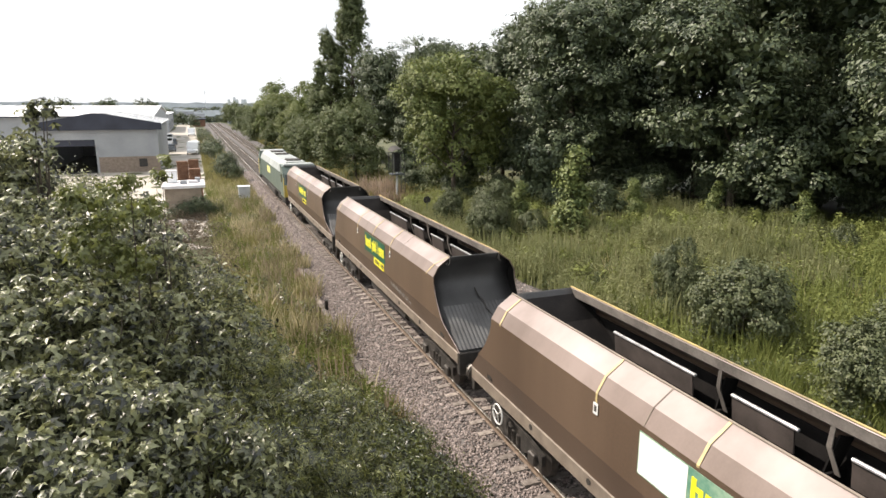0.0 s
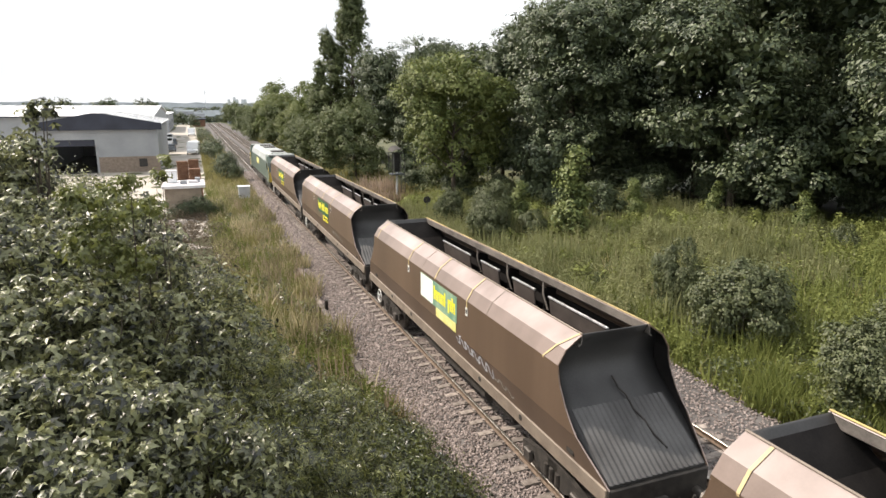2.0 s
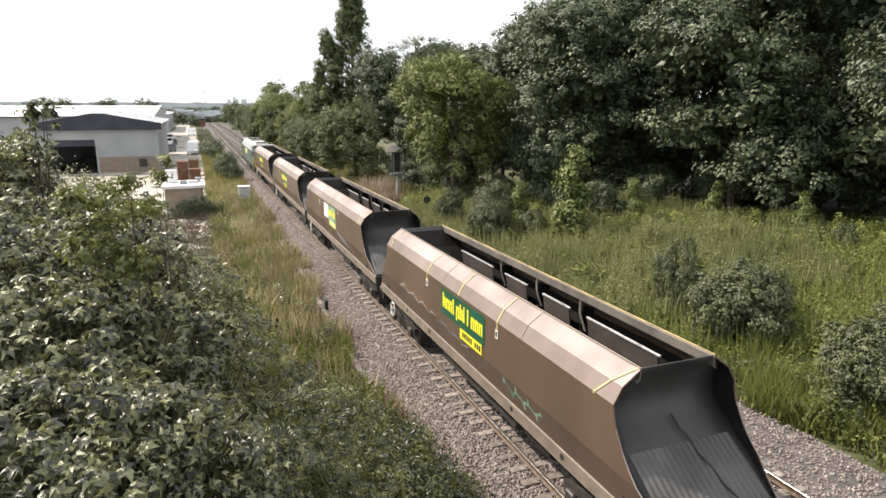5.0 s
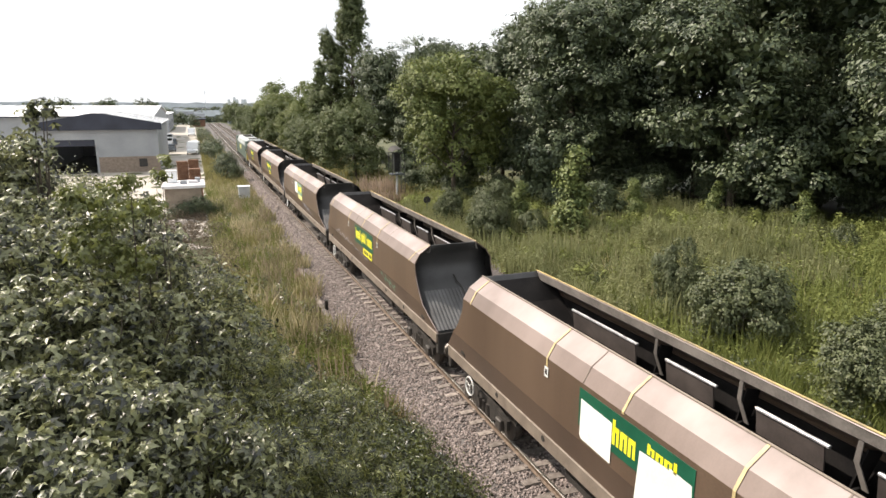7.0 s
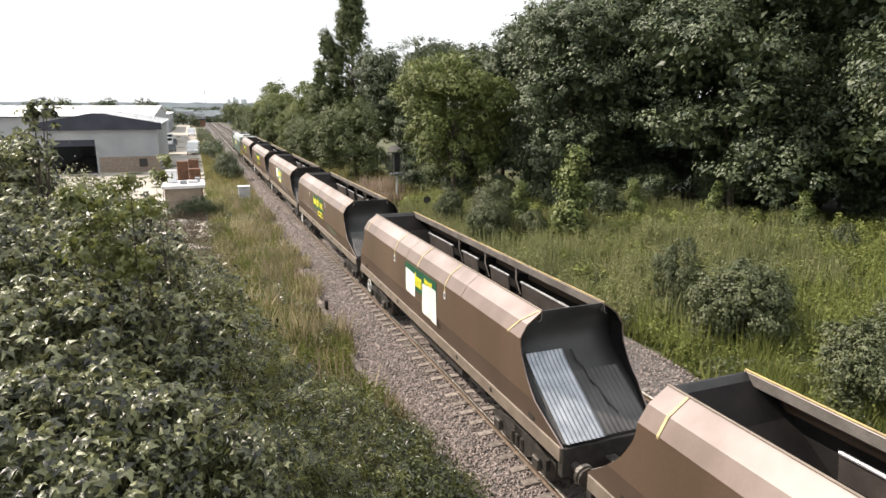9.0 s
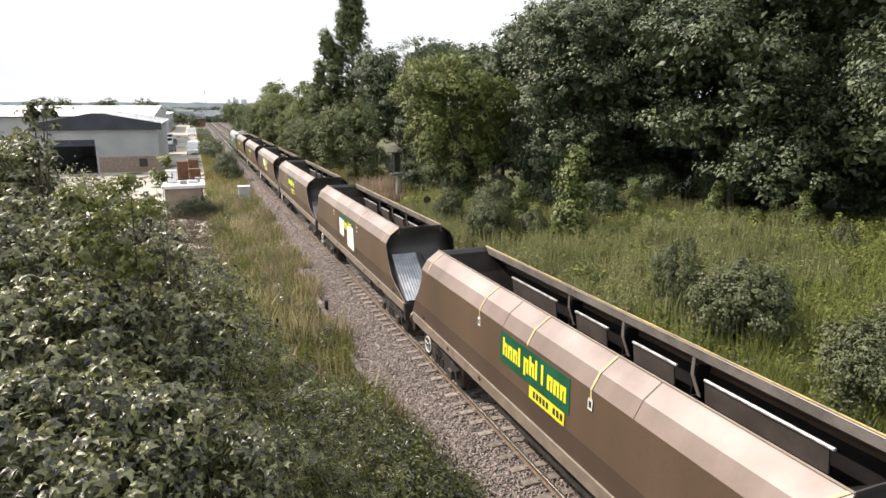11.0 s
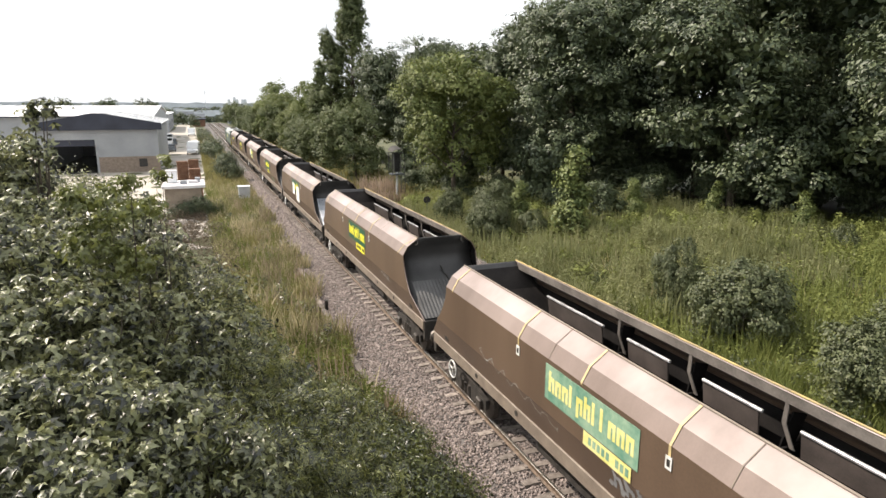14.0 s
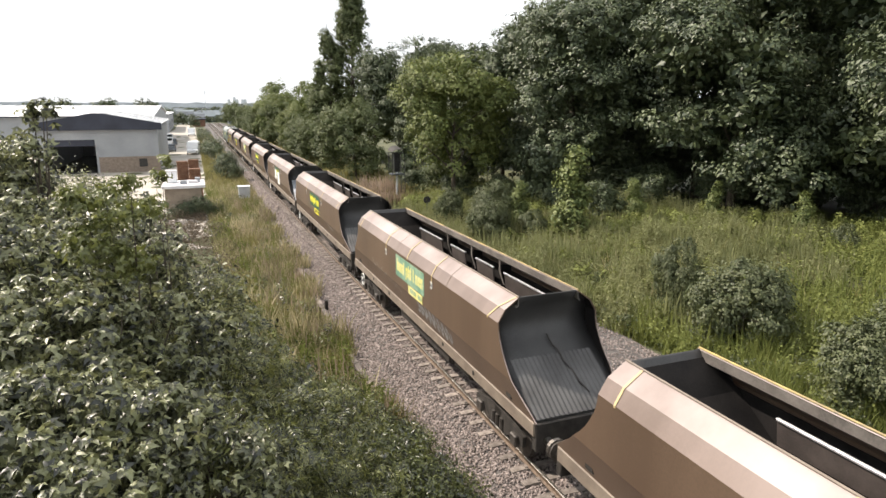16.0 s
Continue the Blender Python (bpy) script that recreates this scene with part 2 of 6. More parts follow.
def part(name, bm, mat, parent=None, label="", smooth=False):
    me = bpy.data.meshes.new(name)
    bmesh.ops.recalc_face_normals(bm, faces=bm.faces)
    if smooth:
        for f in bm.faces:
            f.smooth = True
    bm.to_mesh(me)
    bm.free()
    return link(name, me, mat, parent, label)


def box(bm, x0, x1, y0, y1, z0, z1, bevel=0.0, m=None):
    r = bmesh.ops.create_cube(bm, size=1.0)["verts"]
    for v in r:
        v.co = Vector(((x0 + x1) / 2 + v.co.x * (x1 - x0), (y0 + y1) / 2 + v.co.y * (y1 - y0), (z0 + z1) / 2 + v.co.z * (z1 - z0)))
    if bevel:
        es = list({e for v in r for e in v.link_edges})
        r = bmesh.ops.bevel(bm, geom=es, offset=bevel, segments=1, affect="EDGES")["verts"]
    if m is not None:
        for v in r:
            v.co = m @ v.co
    return bm


def boxes(*specs, bevel=0.0):
    bm = bmesh.new()
    for s in specs:
        box(bm, *s, bevel=bevel)
    return bm


def cyl(bm, p, q, r, r2=None, seg=12):
    """A capped cylinder or cone from p to q."""
    p, q = Vector(p), Vector(q)
    m = (q - p).to_track_quat("Z", "Y").to_matrix().to_4x4()
    m.translation = (p + q) / 2
    bmesh.ops.create_cone(bm, cap_ends=True, segments=seg, radius1=r, radius2=r if r2 is None else r2, depth=(q - p).length, matrix=m)
    return bm


def sheet(bm, rows, thick):
    """A plate through rows of points, thickened along its normals."""
    vs = [[bm.verts.new(p) for p in row] for row in rows]
    fs = []
    for a, b in zip(vs, vs[1:]):
        for i in range(len(a) - 1):
            fs.append(bm.faces.new((a[i], a[i + 1], b[i + 1], b[i])))
    bmesh.ops.recalc_face_normals(bm, faces=fs)
    bmesh.ops.solidify(bm, geom=fs, thickness=thick)
    return bm


def mesh_arrays(name, verts, faces):
    """A mesh from arrays; faces all have as many corners as the array has columns."""
    me = bpy.data.meshes.new(name)
    faces = np.asarray(faces, dtype=np.int32)
    k = faces.shape[1]
    me.vertices.add(len(verts))
    me.vertices.foreach_set("co", np.asarray(verts, dtype=np.float32).ravel())
    me.loops.add(faces.size)
    me.loops.foreach_set("vertex_index", faces.ravel())
    me.polygons.add(len(faces))
    me.polygons.foreach_set("loop_start", np.arange(0, faces.size, k, dtype=np.int32))
    me.update(calc_edges=True)
    return me


LEAF_PLAIN = (np.array([(0, 0, 0), (0.45, 0.30, 0.10), (1, 0, -0.06), (0.45, -0.30, 0.10)]), np.array([(0, 2, 1), (0, 3, 2)]))
LEAF_LONG = (np.array([(0, 0, 0), (0.4, 0.14, 0.05), (1, 0, -0.12), (0.4, -0.14, 0.05)]), np.array([(0, 2, 1), (0, 3, 2)]))

# a broad leaf of three pointed lobes, folded at the midrib and drooping at the tip
LEAF_PALM = (np.array([(0, 0, 0), (0.18, 0.44, 0.10), (0.50, 0.26, 0.10), (1, 0, -0.22), (0.50, -0.26, 0.10), (0.18, -0.44, 0.10), (0.45, 0, 0.0)]),
             np.array([(0, 6, 1), (1, 6, 2), (2, 6, 3), (3, 6, 4), (4, 6, 5), (5, 6, 0)]))


def spray_shape(leaf, places):
    """Several leaves as one spray: each place is (x, y, turn in degrees, size, droop)."""
    vs, fs = [], []
    tv, tf = leaf
    for x, y, turn, size, droop in places:
        c, s = math.cos(radians(turn)), math.sin(radians(turn))
        v = np.stack([x + size * (tv[:, 0] * c - tv[:, 1] * s), y + size * (tv[:, 0] * s + tv[:, 1] * c), size * tv[:, 2] - droop * (size * tv[:, 0] + 0.3 * abs(x))], 1)
        fs.append(tf + sum(len(q) for q in vs))
        vs.append(v)
    return np.concatenate(vs), np.concatenate(fs)


# a rosette of five stalked leaves, and a feathered leaf of nine leaflets
SPRAY_BROAD = spray_shape(LEAF_PALM, [(0.10, 0.0, 5, 0.95, 0.35), (0.0, 0.12, 80, 0.85, 0.5), (-0.08, 0.05, 150, 0.7, 0.2), (-0.05, -0.10, 215, 0.8, 0.55), (0.05, -0.10, 290, 0.9, 0.3)])
SPRAY_FEATHER = spray_shape(LEAF_LONG, [(1.0, 0.0, 0, 0.42, 0.3)] + [(0.15 + 0.22 * k, 0.02 * s, s * 62, 0.46, 0.25) for k in range(4) for s in (1, -1)])


def leaf_cloud(rng, at, nrm, size, shape):
    """Leaves at the points, facing along the normals, turned at random about them."""
    tv, tf = shape
    n = len(at)
    nrm = nrm / np.maximum(np.linalg.norm(nrm, axis=1, keepdims=True), 1e-6)
    a = np.cross(nrm, rng.normal(size=(n, 3)))
    a /= np.maximum(np.linalg.norm(a, axis=1, keepdims=True), 1e-6)
    b = np.cross(nrm, a)
    s = np.asarray(size).reshape(-1, 1, 1) * np.ones((n, 1, 1))
    v = at[:, None, :] + s * (tv[None, :, 0:1] * a[:, None, :] + tv[None, :, 1:2] * b[:, None, :] + tv[None, :, 2:3] * nrm[:, None, :])
    f = tf[None, :, :] + (np.arange(n) * len(tv))[:, None, None]
    return v.reshape(-1, 3), f.reshape(-1, tf.shape[1])


def crown_points(rng, lobes, clumps, per, spread, up=0.5, low=-0.5, puff=False):
    """Clumps of leaves on the skins of ellipsoid lobes (x, y, z, rx, ry, rz). puff: clumps as small domes."""
    lobes = np.array(lobes, dtype=float)
    area = (lobes[:, 3] * lobes[:, 4] + lobes[:, 4] * lobes[:, 5] + lobes[:, 3] * lobes[:, 5])
    pick = rng.choice(len(lobes), clumps, p=area / area.sum())
    d = rng.normal(size=(clumps * 3, 3))
    d /= np.linalg.norm(d, axis=1, keepdims=True)
    d = d[d[:, 2] > low][:clumps]
    pick = pick[:len(d)]
    rad = rng.uniform(0.72, 1.06, len(d)) ** 0.8
    c = lobes[pick, :3] + d * lobes[pick, 3:] * rad[:, None]
    k = rng.uniform(0.45, 1.5, len(d)) * spread
    o = rng.normal(size=(len(d), per, 3)) * 0.5
    if puff:
        o /= np.maximum(np.linalg.norm(o, axis=2, keepdims=True), 1e-6)
        o = o + np.array([0, 0, 0.25]) + d[:, None, :] * 0.35
        o *= rng.uniform(0.45, 0.85, (len(d), per, 1)) * 0.75
    o[:, :, 2] *= 0.65
    at = c[:, None, :] + o * k[:, None, None]
    nrm = d[:, None, :] * 0.4 + o * (1.6 if puff else 0.7) + np.array([0, 0, up]) + rng.normal(size=(len(d), per, 3)) * (0.24 if puff else 0.55)
    return at.reshape(-1, 3), nrm.reshape(-1, 3)


def ground_z(x, y):
    """Height of the ground: a bank beside the bridge on the yard's side, a gentle rise beyond the ballast on the other."""
    def ease(t):
        t = np.clip(t, 0, 1)
        return t * t * (3 - 2 * t)
    x, y = np.asarray(x, float), np.asarray(y, float)
    z = np.full(np.broadcast(x, y).shape, -0.55)
    z = z + 3.6 * ease((4.2 - x) / 7.5) * ease((40 - y) / 26)
    z = z + 1.2 * ease((x - 16.0) / 14.0)
    z = z + 0.10 * np.sin(x * 0.9 + 1.3 * np.sin(y * 0.31)) * np.cos(y * 0.57) * ((x > 15.5) | (x < 3.2))
    return z


# ---- ground, ballast, track ----
TRACK_NEAR, TRACK_FAR = 7.72, 11.22


def build_ground():
    xs = np.unique(np.concatenate([np.linspace(-14, 50, 129), np.linspace(-60, -14, 20), np.linspace(50, 120, 25), np.array([-4000, -1500, -600, -250, -120, 200, 500, 1200, 4000])]))
    ys = np.unique(np.concatenate([np.linspace(-10, 70, 161), np.linspace(70, 200, 40), np.array([-4000, -1200, -400, -120, -40, 260, 400, 700, 1500, 4500])]))
    gx, gy = np.meshgrid(xs, ys)
    v = np.stack([gx, gy, ground_z(gx, gy)], -1).reshape(-1, 3)
    nx = len(xs)
    i = (np.arange(len(ys) - 1)[:, None] * nx + np.arange(nx - 1)[None, :]).ravel()
    me = mesh_arrays("ground", v, np.stack([i, i + 1, i + nx + 1, i + nx], 1))
    for p in me.polygons:
        p.use_smooth = True
    return tagged(link("ground", me, M["ground"]), "weedy green and brown lineside soil", "ground", kind="structure")


def ballast_height(x):
    """Top of the ballast across both tracks."""
    return np.interp(x, [4.3, 4.9, 5.9, 6.2, 9.3, 9.6, 12.7, 13.0, 14.8, 15.6], [-0.62, -0.42, -0.33, -0.222, -0.212, -0.25, -0.212, -0.225, -0.40, -0.66])


def build_ballast():
    rng = np.random.default_rng(5)
    xs = np.linspace(4.3, 15.6, 90)
    ys = np.concatenate([np.arange(-12, 45, 0.16), np.arange(45, 120, 1.5), np.arange(120, 341, 20)])
    gx, gy = np.meshgrid(xs, ys)
    edge = np.clip(np.minimum(gx - 4.3, 15.6 - gx), 0, 1)
    gz = ballast_height(gx) + rng.uniform(-0.008, 0.008, gx.shape) * (gy < 60)
    gx = gx + (1 - edge) * 0.35 * np.sin(gy * 0.8 + 2 * np.sin(gy * 0.23)) * (gy < 100)
    v = np.stack([gx, gy, gz], -1).reshape(-1, 3)
    nx = len(xs)
    i = (np.arange(len(ys) - 1)[:, None] * nx + np.arange(nx - 1)[None, :]).ravel()
    bed = tagged(link("ballast_bed", mesh_arrays("ballast_bed", v, np.stack([i, i + 1, i + nx + 1, i + nx], 1)), M["ballast_bed"]),
                 "grey-brown crushed stone track bed", "track bed", kind="structure")
    n = 82000
    y = 6.5 + 34 * rng.uniform(0, 1, n) ** 1.3
    x = np.where(rng.uniform(size=n) < 0.68, rng.uniform(4.4, 8.2, n), rng.uniform(8.2, 15.3, n))
    s = rng.uniform(0.026, 0.058, n)
    far = np.arange(n) >= 66000
    y[far] = rng.uniform(40, 88, far.sum())
    x[far] = rng.uniform(4.3, 7.0, far.sum())
    s[far] *= 1.5
    on = np.zeros(n, bool)
    for cx in (TRACK_NEAR, TRACK_FAR):
        on |= (np.abs(x - cx) < 1.27) & (np.abs((y - 0.36 + 0.3075) % 0.615 - 0.3075) < 0.12)
        on |= np.abs(np.abs(x - cx) - 0.7525) < 0.09
    keep = ~on | (rng.uniform(size=n) < 0.06)
    x, y, s = x[keep], y[keep], s[keep]
    n = len(x)
    base = np.array([(1, 0, 0), (-1, 0, 0), (0, 1, 0), (0, -1, 0), (0, 0, 1), (0, 0, -1)], float)
    q = rng.normal(size=(n, 3, 3))
    q, _ = np.linalg.qr(q)
    v = np.einsum("nij,kj->nki", q, base) * rng.uniform(0.6, 1.25, (n, 6, 1)) * s[:, None, None]
    v = v + np.stack([x, y, ballast_height(x) + 0.012], 1)[:, None, :]
    f = np.array([(0, 2, 4), (2, 1, 4), (1, 3, 4), (3, 0, 4), (2, 0, 5), (1, 2, 5), (3, 1, 5), (0, 3, 5)])
    f = f[None] + (np.arange(n) * 6)[:, None, None]
    tagged(link("ballast_stones", mesh_arrays("ballast_stones", v.reshape(-1, 3), f.reshape(-1, 3)), M["stones"]),
           "loose angular grey-pink ballast stones between the sleepers", "ballast", kind="stuff")
    return bed


def rail_mesh():
    """A flat-bottom rail, head, web and foot, along y."""
    prof = [(-0.07, -0.16), (-0.07, -0.148), (-0.012, -0.125), (-0.010, -0.045), (-0.037, -0.035), (-0.037, -0.006), (-0.031, 0.0),
            (0.031, 0.0), (0.037, -0.006), (0.037, -0.035), (0.010, -0.045), (0.012, -0.125), (0.07, -0.148), (0.07, -0.16)]
    ys = [-12, 10, 40, 120, 240, 338]
    bm = bmesh.new()
    rings = [[bm.verts.new((x, y, z)) for x, z in prof] for y in ys]
    for a, b in zip(rings, rings[1:]):
        for i in range(len(prof)):
            j = (i + 1) % len(prof)
            f = bm.faces.new((a[i], a[j], b[j], b[i]))
            f.material_index = 1 if i in (5, 6, 7) else 0
    bm.faces.new(rings[0])
    bm.faces.new(rings[-1])
    bmesh.ops.recalc_face_normals(bm, faces=bm.faces)
    me = bpy.data.meshes.new("rail")
    bm.to_mesh(me)
    bm.free()
    return me


def sleeper_mesh():
    """A prestressed sleeper with a waisted middle, and its clips."""
    bm = bmesh.new()
    rows = []
    for x, w, z in ((-1.25, 0.20, -0.168), (-0.95, 0.20, -0.158), (-0.45, 0.20, -0.158), (0, 0.18, -0.185), (0.45, 0.20, -0.158), (0.95, 0.20, -0.158), (1.25, 0.20, -0.168)):
        rows.append([bm.verts.new((x, -w / 2 - 0.05, -0.34)), bm.verts.new((x, -w / 2, z)), bm.verts.new((x, w / 2, z)), bm.verts.new((x, w / 2 + 0.05, -0.34))])
    for a, b in zip(rows, rows[1:]):
        for i in range(3):
            bm.faces.new((a[i], a[i + 1], b[i + 1], b[i]))
    bm.faces.new(rows[0])
    bm.faces.new(rows[-1])
    for sx in (-0.7525, 0.7525):
        for dx in (-0.10, 0.10):
            box(bm, sx + dx - 0.035, sx + dx + 0.035, -0.06, 0.06, -0.165, -0.125)
    bmesh.ops.recalc_face_normals(bm, faces=bm.faces)
    me = bpy.data.meshes.new("sleeper")
    bm.to_mesh(me)
    bm.free()
    return me


def build_tracks():
    rail, sl = rail_mesh(), sleeper_mesh()
    co = np.array([v.co[:] for v in sl.vertices])
    quads = np.array([p.vertices[:] for p in sl.polygons if len(p.vertices) == 4])
    pitch = 0.615
    for cx, label in ((TRACK_NEAR, "railway track with rusty-sided rails on concrete sleepers"), (TRACK_FAR, "second railway track beside the train's line")):
        root = tagged(new("railway_track"), label, "railway track", "pair of tracks")
        root.location = (cx, 0, 0)
        root["kind"] = "structure"
        for sx in (-0.7525, 0.7525):
            ob = link("rail", rail, [M["rail"], M["rail_top"]], root)
            ob.location = (sx, 0, 0)
        rng = random.Random(int(cx))
        for i in range(100):
            ob = link("sleeper", sl, M["concrete"], root)
            ob.location = (rng.uniform(-0.02, 0.02), 0.36 + i * pitch + rng.uniform(-0.02, 0.02), rng.uniform(-0.008, 0.004))
            ob.rotation_euler = (0, 0, rng.uniform(-0.01, 0.01))
        ys = 0.36 + pitch * np.arange(100, 548)
        v = (co[None] + np.stack([0 * ys, ys, 0 * ys], 1)[:, None, :]).reshape(-1, 3)
        f = (quads[None] + (np.arange(len(ys)) * len(co))[:, None, None]).reshape(-1, 4)
        far = link("distant_sleepers", mesh_arrays("distant_sleepers", v, f), M["old_sleeper"], root)
        far["kind"] = "stuff"


build_ground()
build_ballast()
build_tracks()


# ---- yard and buildings beside the line ----
YARD_Z = -0.5


def build_yard():
    bm = bmesh.new()
    box(bm, -70, 0.9, 42, 330, YARD_Z - 0.3, YARD_Z)
    tagged(part("yard_paving", bm, M["yard"]), "sunlit pale concrete yard surface", "yard", kind="structure")


def window_unit(parent, x0, x1, y, z0, z1):
    fr = part("window", boxes((x0, x1, y - 0.08, y - 0.03, z0, z1)), M["dark"], parent)
    part("pane", boxes((x0 + 0.08, x1 - 0.08, y - 0.10, y - 0.085, z0 + 0.08, z1 - 0.08)), M["dark_glass"], fr)


def build_workshop():
    """Grey clad unit with a navy gable fascia, a roller door opening and a low buff brick base."""
    root = tagged(new("workshop_building"), "grey clad workshop with navy gable fascia and open dark roller door", "building")
    x0, x1, y0, y1, base, eaves = -19.0, -4.6, 96.0, 130.0, 1.6, 5.3
    dx0, dx1, dz = -18.2, -12.3, 4.0
    z = YARD_Z
    part("wall_base", boxes((dx1, x1, y0 - 0.02, y0 + 0.3, z, base)), M["brick"], root, "low buff brick base")
    bm = bmesh.new()
    box(bm, dx1, x1, y0, y0 + 0.3, base, dz)
    box(bm, x0, x1, y0, y0 + 0.3, dz, eaves)
    box(bm, x0, dx0, y0, y0 + 0.3, z, dz)
    part("front_wall", bm, M["cladding"], root)
    for k in range(7):
        zz = base + 0.15 + k * 0.5
        part("cladding_lap", boxes((dx1 + 0.3 if zz < dz + 0.25 else x0, x1, y0 - 0.035, y0, zz, zz + 0.06)), M["cladding"], root)
    part("side_wall", boxes((x1 - 0.3, x1 - 0.002, y0 + 0.3, y1, z, eaves), (x0, x0 + 0.3, y0 + 0.3, y1, z, eaves)), M["cladding"], root)
    part("back_wall", boxes((x0, x1, y1, y1 + 0.3, z, eaves)), M["cladding"], root)
    fr = boxes((dx0 - 0.12, dx0 + 0.05, y0 - 0.06, y0 + 0.1, z, dz), (dx1 - 0.05, dx1 + 0.22, y0 - 0.06, y0 + 0.1, z, dz), (dx0, dx1, y0 - 0.06, y0 + 0.1, dz - 0.05, dz + 0.22))
    part("door_frame", fr, M["cladding"], root)
    part("roller_door", boxes((dx0, dx1, y0 + 0.12, y0 + 0.3, dz - 0.9, dz)), M["navy"], root, "half-raised dark roller door")
    part("inner_floor", boxes((x0 + 0.3, x1 - 0.3, y0, y1, z, z + 0.03)), M["dark"], root)
    window_unit(root, -7.2, -6.2, y0, 0.2, 1.3)
    mid, ridge = (x0 + x1) / 2, eaves + 2.0
    bm = bmesh.new()
    pts = [(x0 - 0.5, eaves - 0.1), (x1 + 0.6, eaves - 0.1), (x1 + 0.6, eaves + 0.75), (mid + 0.6, ridge + 0.1), (mid - 0.6, ridge + 0.1), (x0 - 0.5, eaves + 0.75)]
    a = [bm.verts.new((x, y0 - 0.5, zz)) for x, zz in pts]
    b = [bm.verts.new((x, y0 - 0.1, zz)) for x, zz in pts]
    bm.faces.new(a)
    bm.faces.new(b[::-1])
    for i in range(6):
        bm.faces.new((a[i], a[(i + 1) % 6], b[(i + 1) % 6], b[i]))
    part("gable_fascia", bm, M["navy"], root, "navy gable fascia")
    bm = bmesh.new()
    sheet(bm, [[(x, y, zz) for x, zz in ((x0 - 0.5, eaves + 0.7), (mid, ridge), (x1 + 0.6, eaves + 0.7))] for y in (y0 - 0.1, y1 + 0.4)], 0.12)
    part("roof", bm, M["white_roof"], root)
    for i in range(10):
        y = y0 + 2 + i * 3.3
        sl = bmesh.new()
        sheet(sl, [[(x, y + d, zz) for x, zz in ((x0 - 0.4, eaves + 0.78), (mid, ridge + 0.08), (x1 + 0.5, eaves + 0.78))] for d in (0, 0.12)], 0.05)
        part("roof_seam", sl, M["cladding"], root)


def build_warehouse(name, label, x0, x1, y0, y1, eaves, ridge, wall):
    root = tagged(new(name), label, "building")
    mid = (x0 + x1) / 2
    bm = bmesh.new()
    pts = [(x0, YARD_Z), (x1, YARD_Z), (x1, eaves), (mid, ridge), (x0, eaves)]
    a = [bm.verts.new((x, y0, z)) for x, z in pts]
    b = [bm.verts.new((x, y1, z)) for x, z in pts]
    bm.faces.new(a)
    bm.faces.new(b[::-1])
    for i in (1, 4):
        bm.faces.new((a[i], a[(i + 1) % 5], b[(i + 1) % 5], b[i]))
    part("wall", bm, wall, root)
    bm = bmesh.new()
    sheet(bm, [[(x, y, z) for x, z in ((x0 - 0.5, eaves - 0.05), (mid, ridge + 0.05), (x1 + 0.5, eaves - 0.05))] for y in (y0 - 0.5, y1 + 0.5)], 0.15)
    part("roof", bm, M["white_roof"], root)
    part("verge_trim", boxes((x1 + 0.35, x1 + 0.55, y0 - 0.5, y1 + 0.5, eaves - 0.35, eaves - 0.1)), M["navy"], root)
    n = int((y1 - y0) // 14)
    for i in range(n):
        y = y0 + 6 + i * 14
        part("side_door", boxes((x1, x1 + 0.06, y, y + 3.6, YARD_Z, 3.4)), M["navy"], root)
    return root


def build_long_warehouse():
    """Broad shed whose white roof rises away from the yard's near end, with a grey side."""
    root = tagged(new("long_warehouse"), "long warehouse with a broad white sheet roof", "building")
    x0, x1, y0, ym, y1, eaves, ridge = -110.0, -7.4, 140.0, 178.0, 216.0, 6.4, 8.35
    bm = bmesh.new()
    pts = [(y0, YARD_Z), (y1, YARD_Z), (y1, eaves), (ym, ridge - 0.1), (y0, eaves)]
    a = [bm.verts.new((x0, y, z)) for y, z in pts]
    b = [bm.verts.new((x1, y, z)) for y, z in pts]
    bm.faces.new(a)
    bm.faces.new(b[::-1])
    for i in (1, 4):
        bm.faces.new((a[i], a[(i + 1) % 5], b[(i + 1) % 5], b[i]))
    part("wall", bm, M["cladding"], root)
    bm = bmesh.new()
    sheet(bm, [[(x, y, z) for y, z in ((y0 - 0.5, eaves), (ym, ridge), (y1 + 0.5, eaves))] for x in (x0 - 0.5, x1 + 0.4)], 0.15)
    part("roof", bm, M["white_roof"], root)
    for k in range(24):
        x = x0 + 4 + k * 4.3
        bm = bmesh.new()
        sheet(bm, [[(x + d, y, z) for y, z in ((y0 - 0.4, eaves + 0.17), (ym, ridge + 0.17))] for d in (0, 0.2)], 0.05)
        part("roof_seam", bm, M["cladding"] if k % 4 == 0 else M["white_roof"], root)
    part("gutter", boxes((x0, x1, y0 - 0.75, y0 - 0.5, eaves - 0.2, eaves + 0.02)), M["navy"], root)
    for i in range(4):
        y = y0 + 8 + i * 17
        part("side_door", boxes((x1, x1 + 0.06, y, y + 3.6, YARD_Z, 3.4)), M["navy"], root)


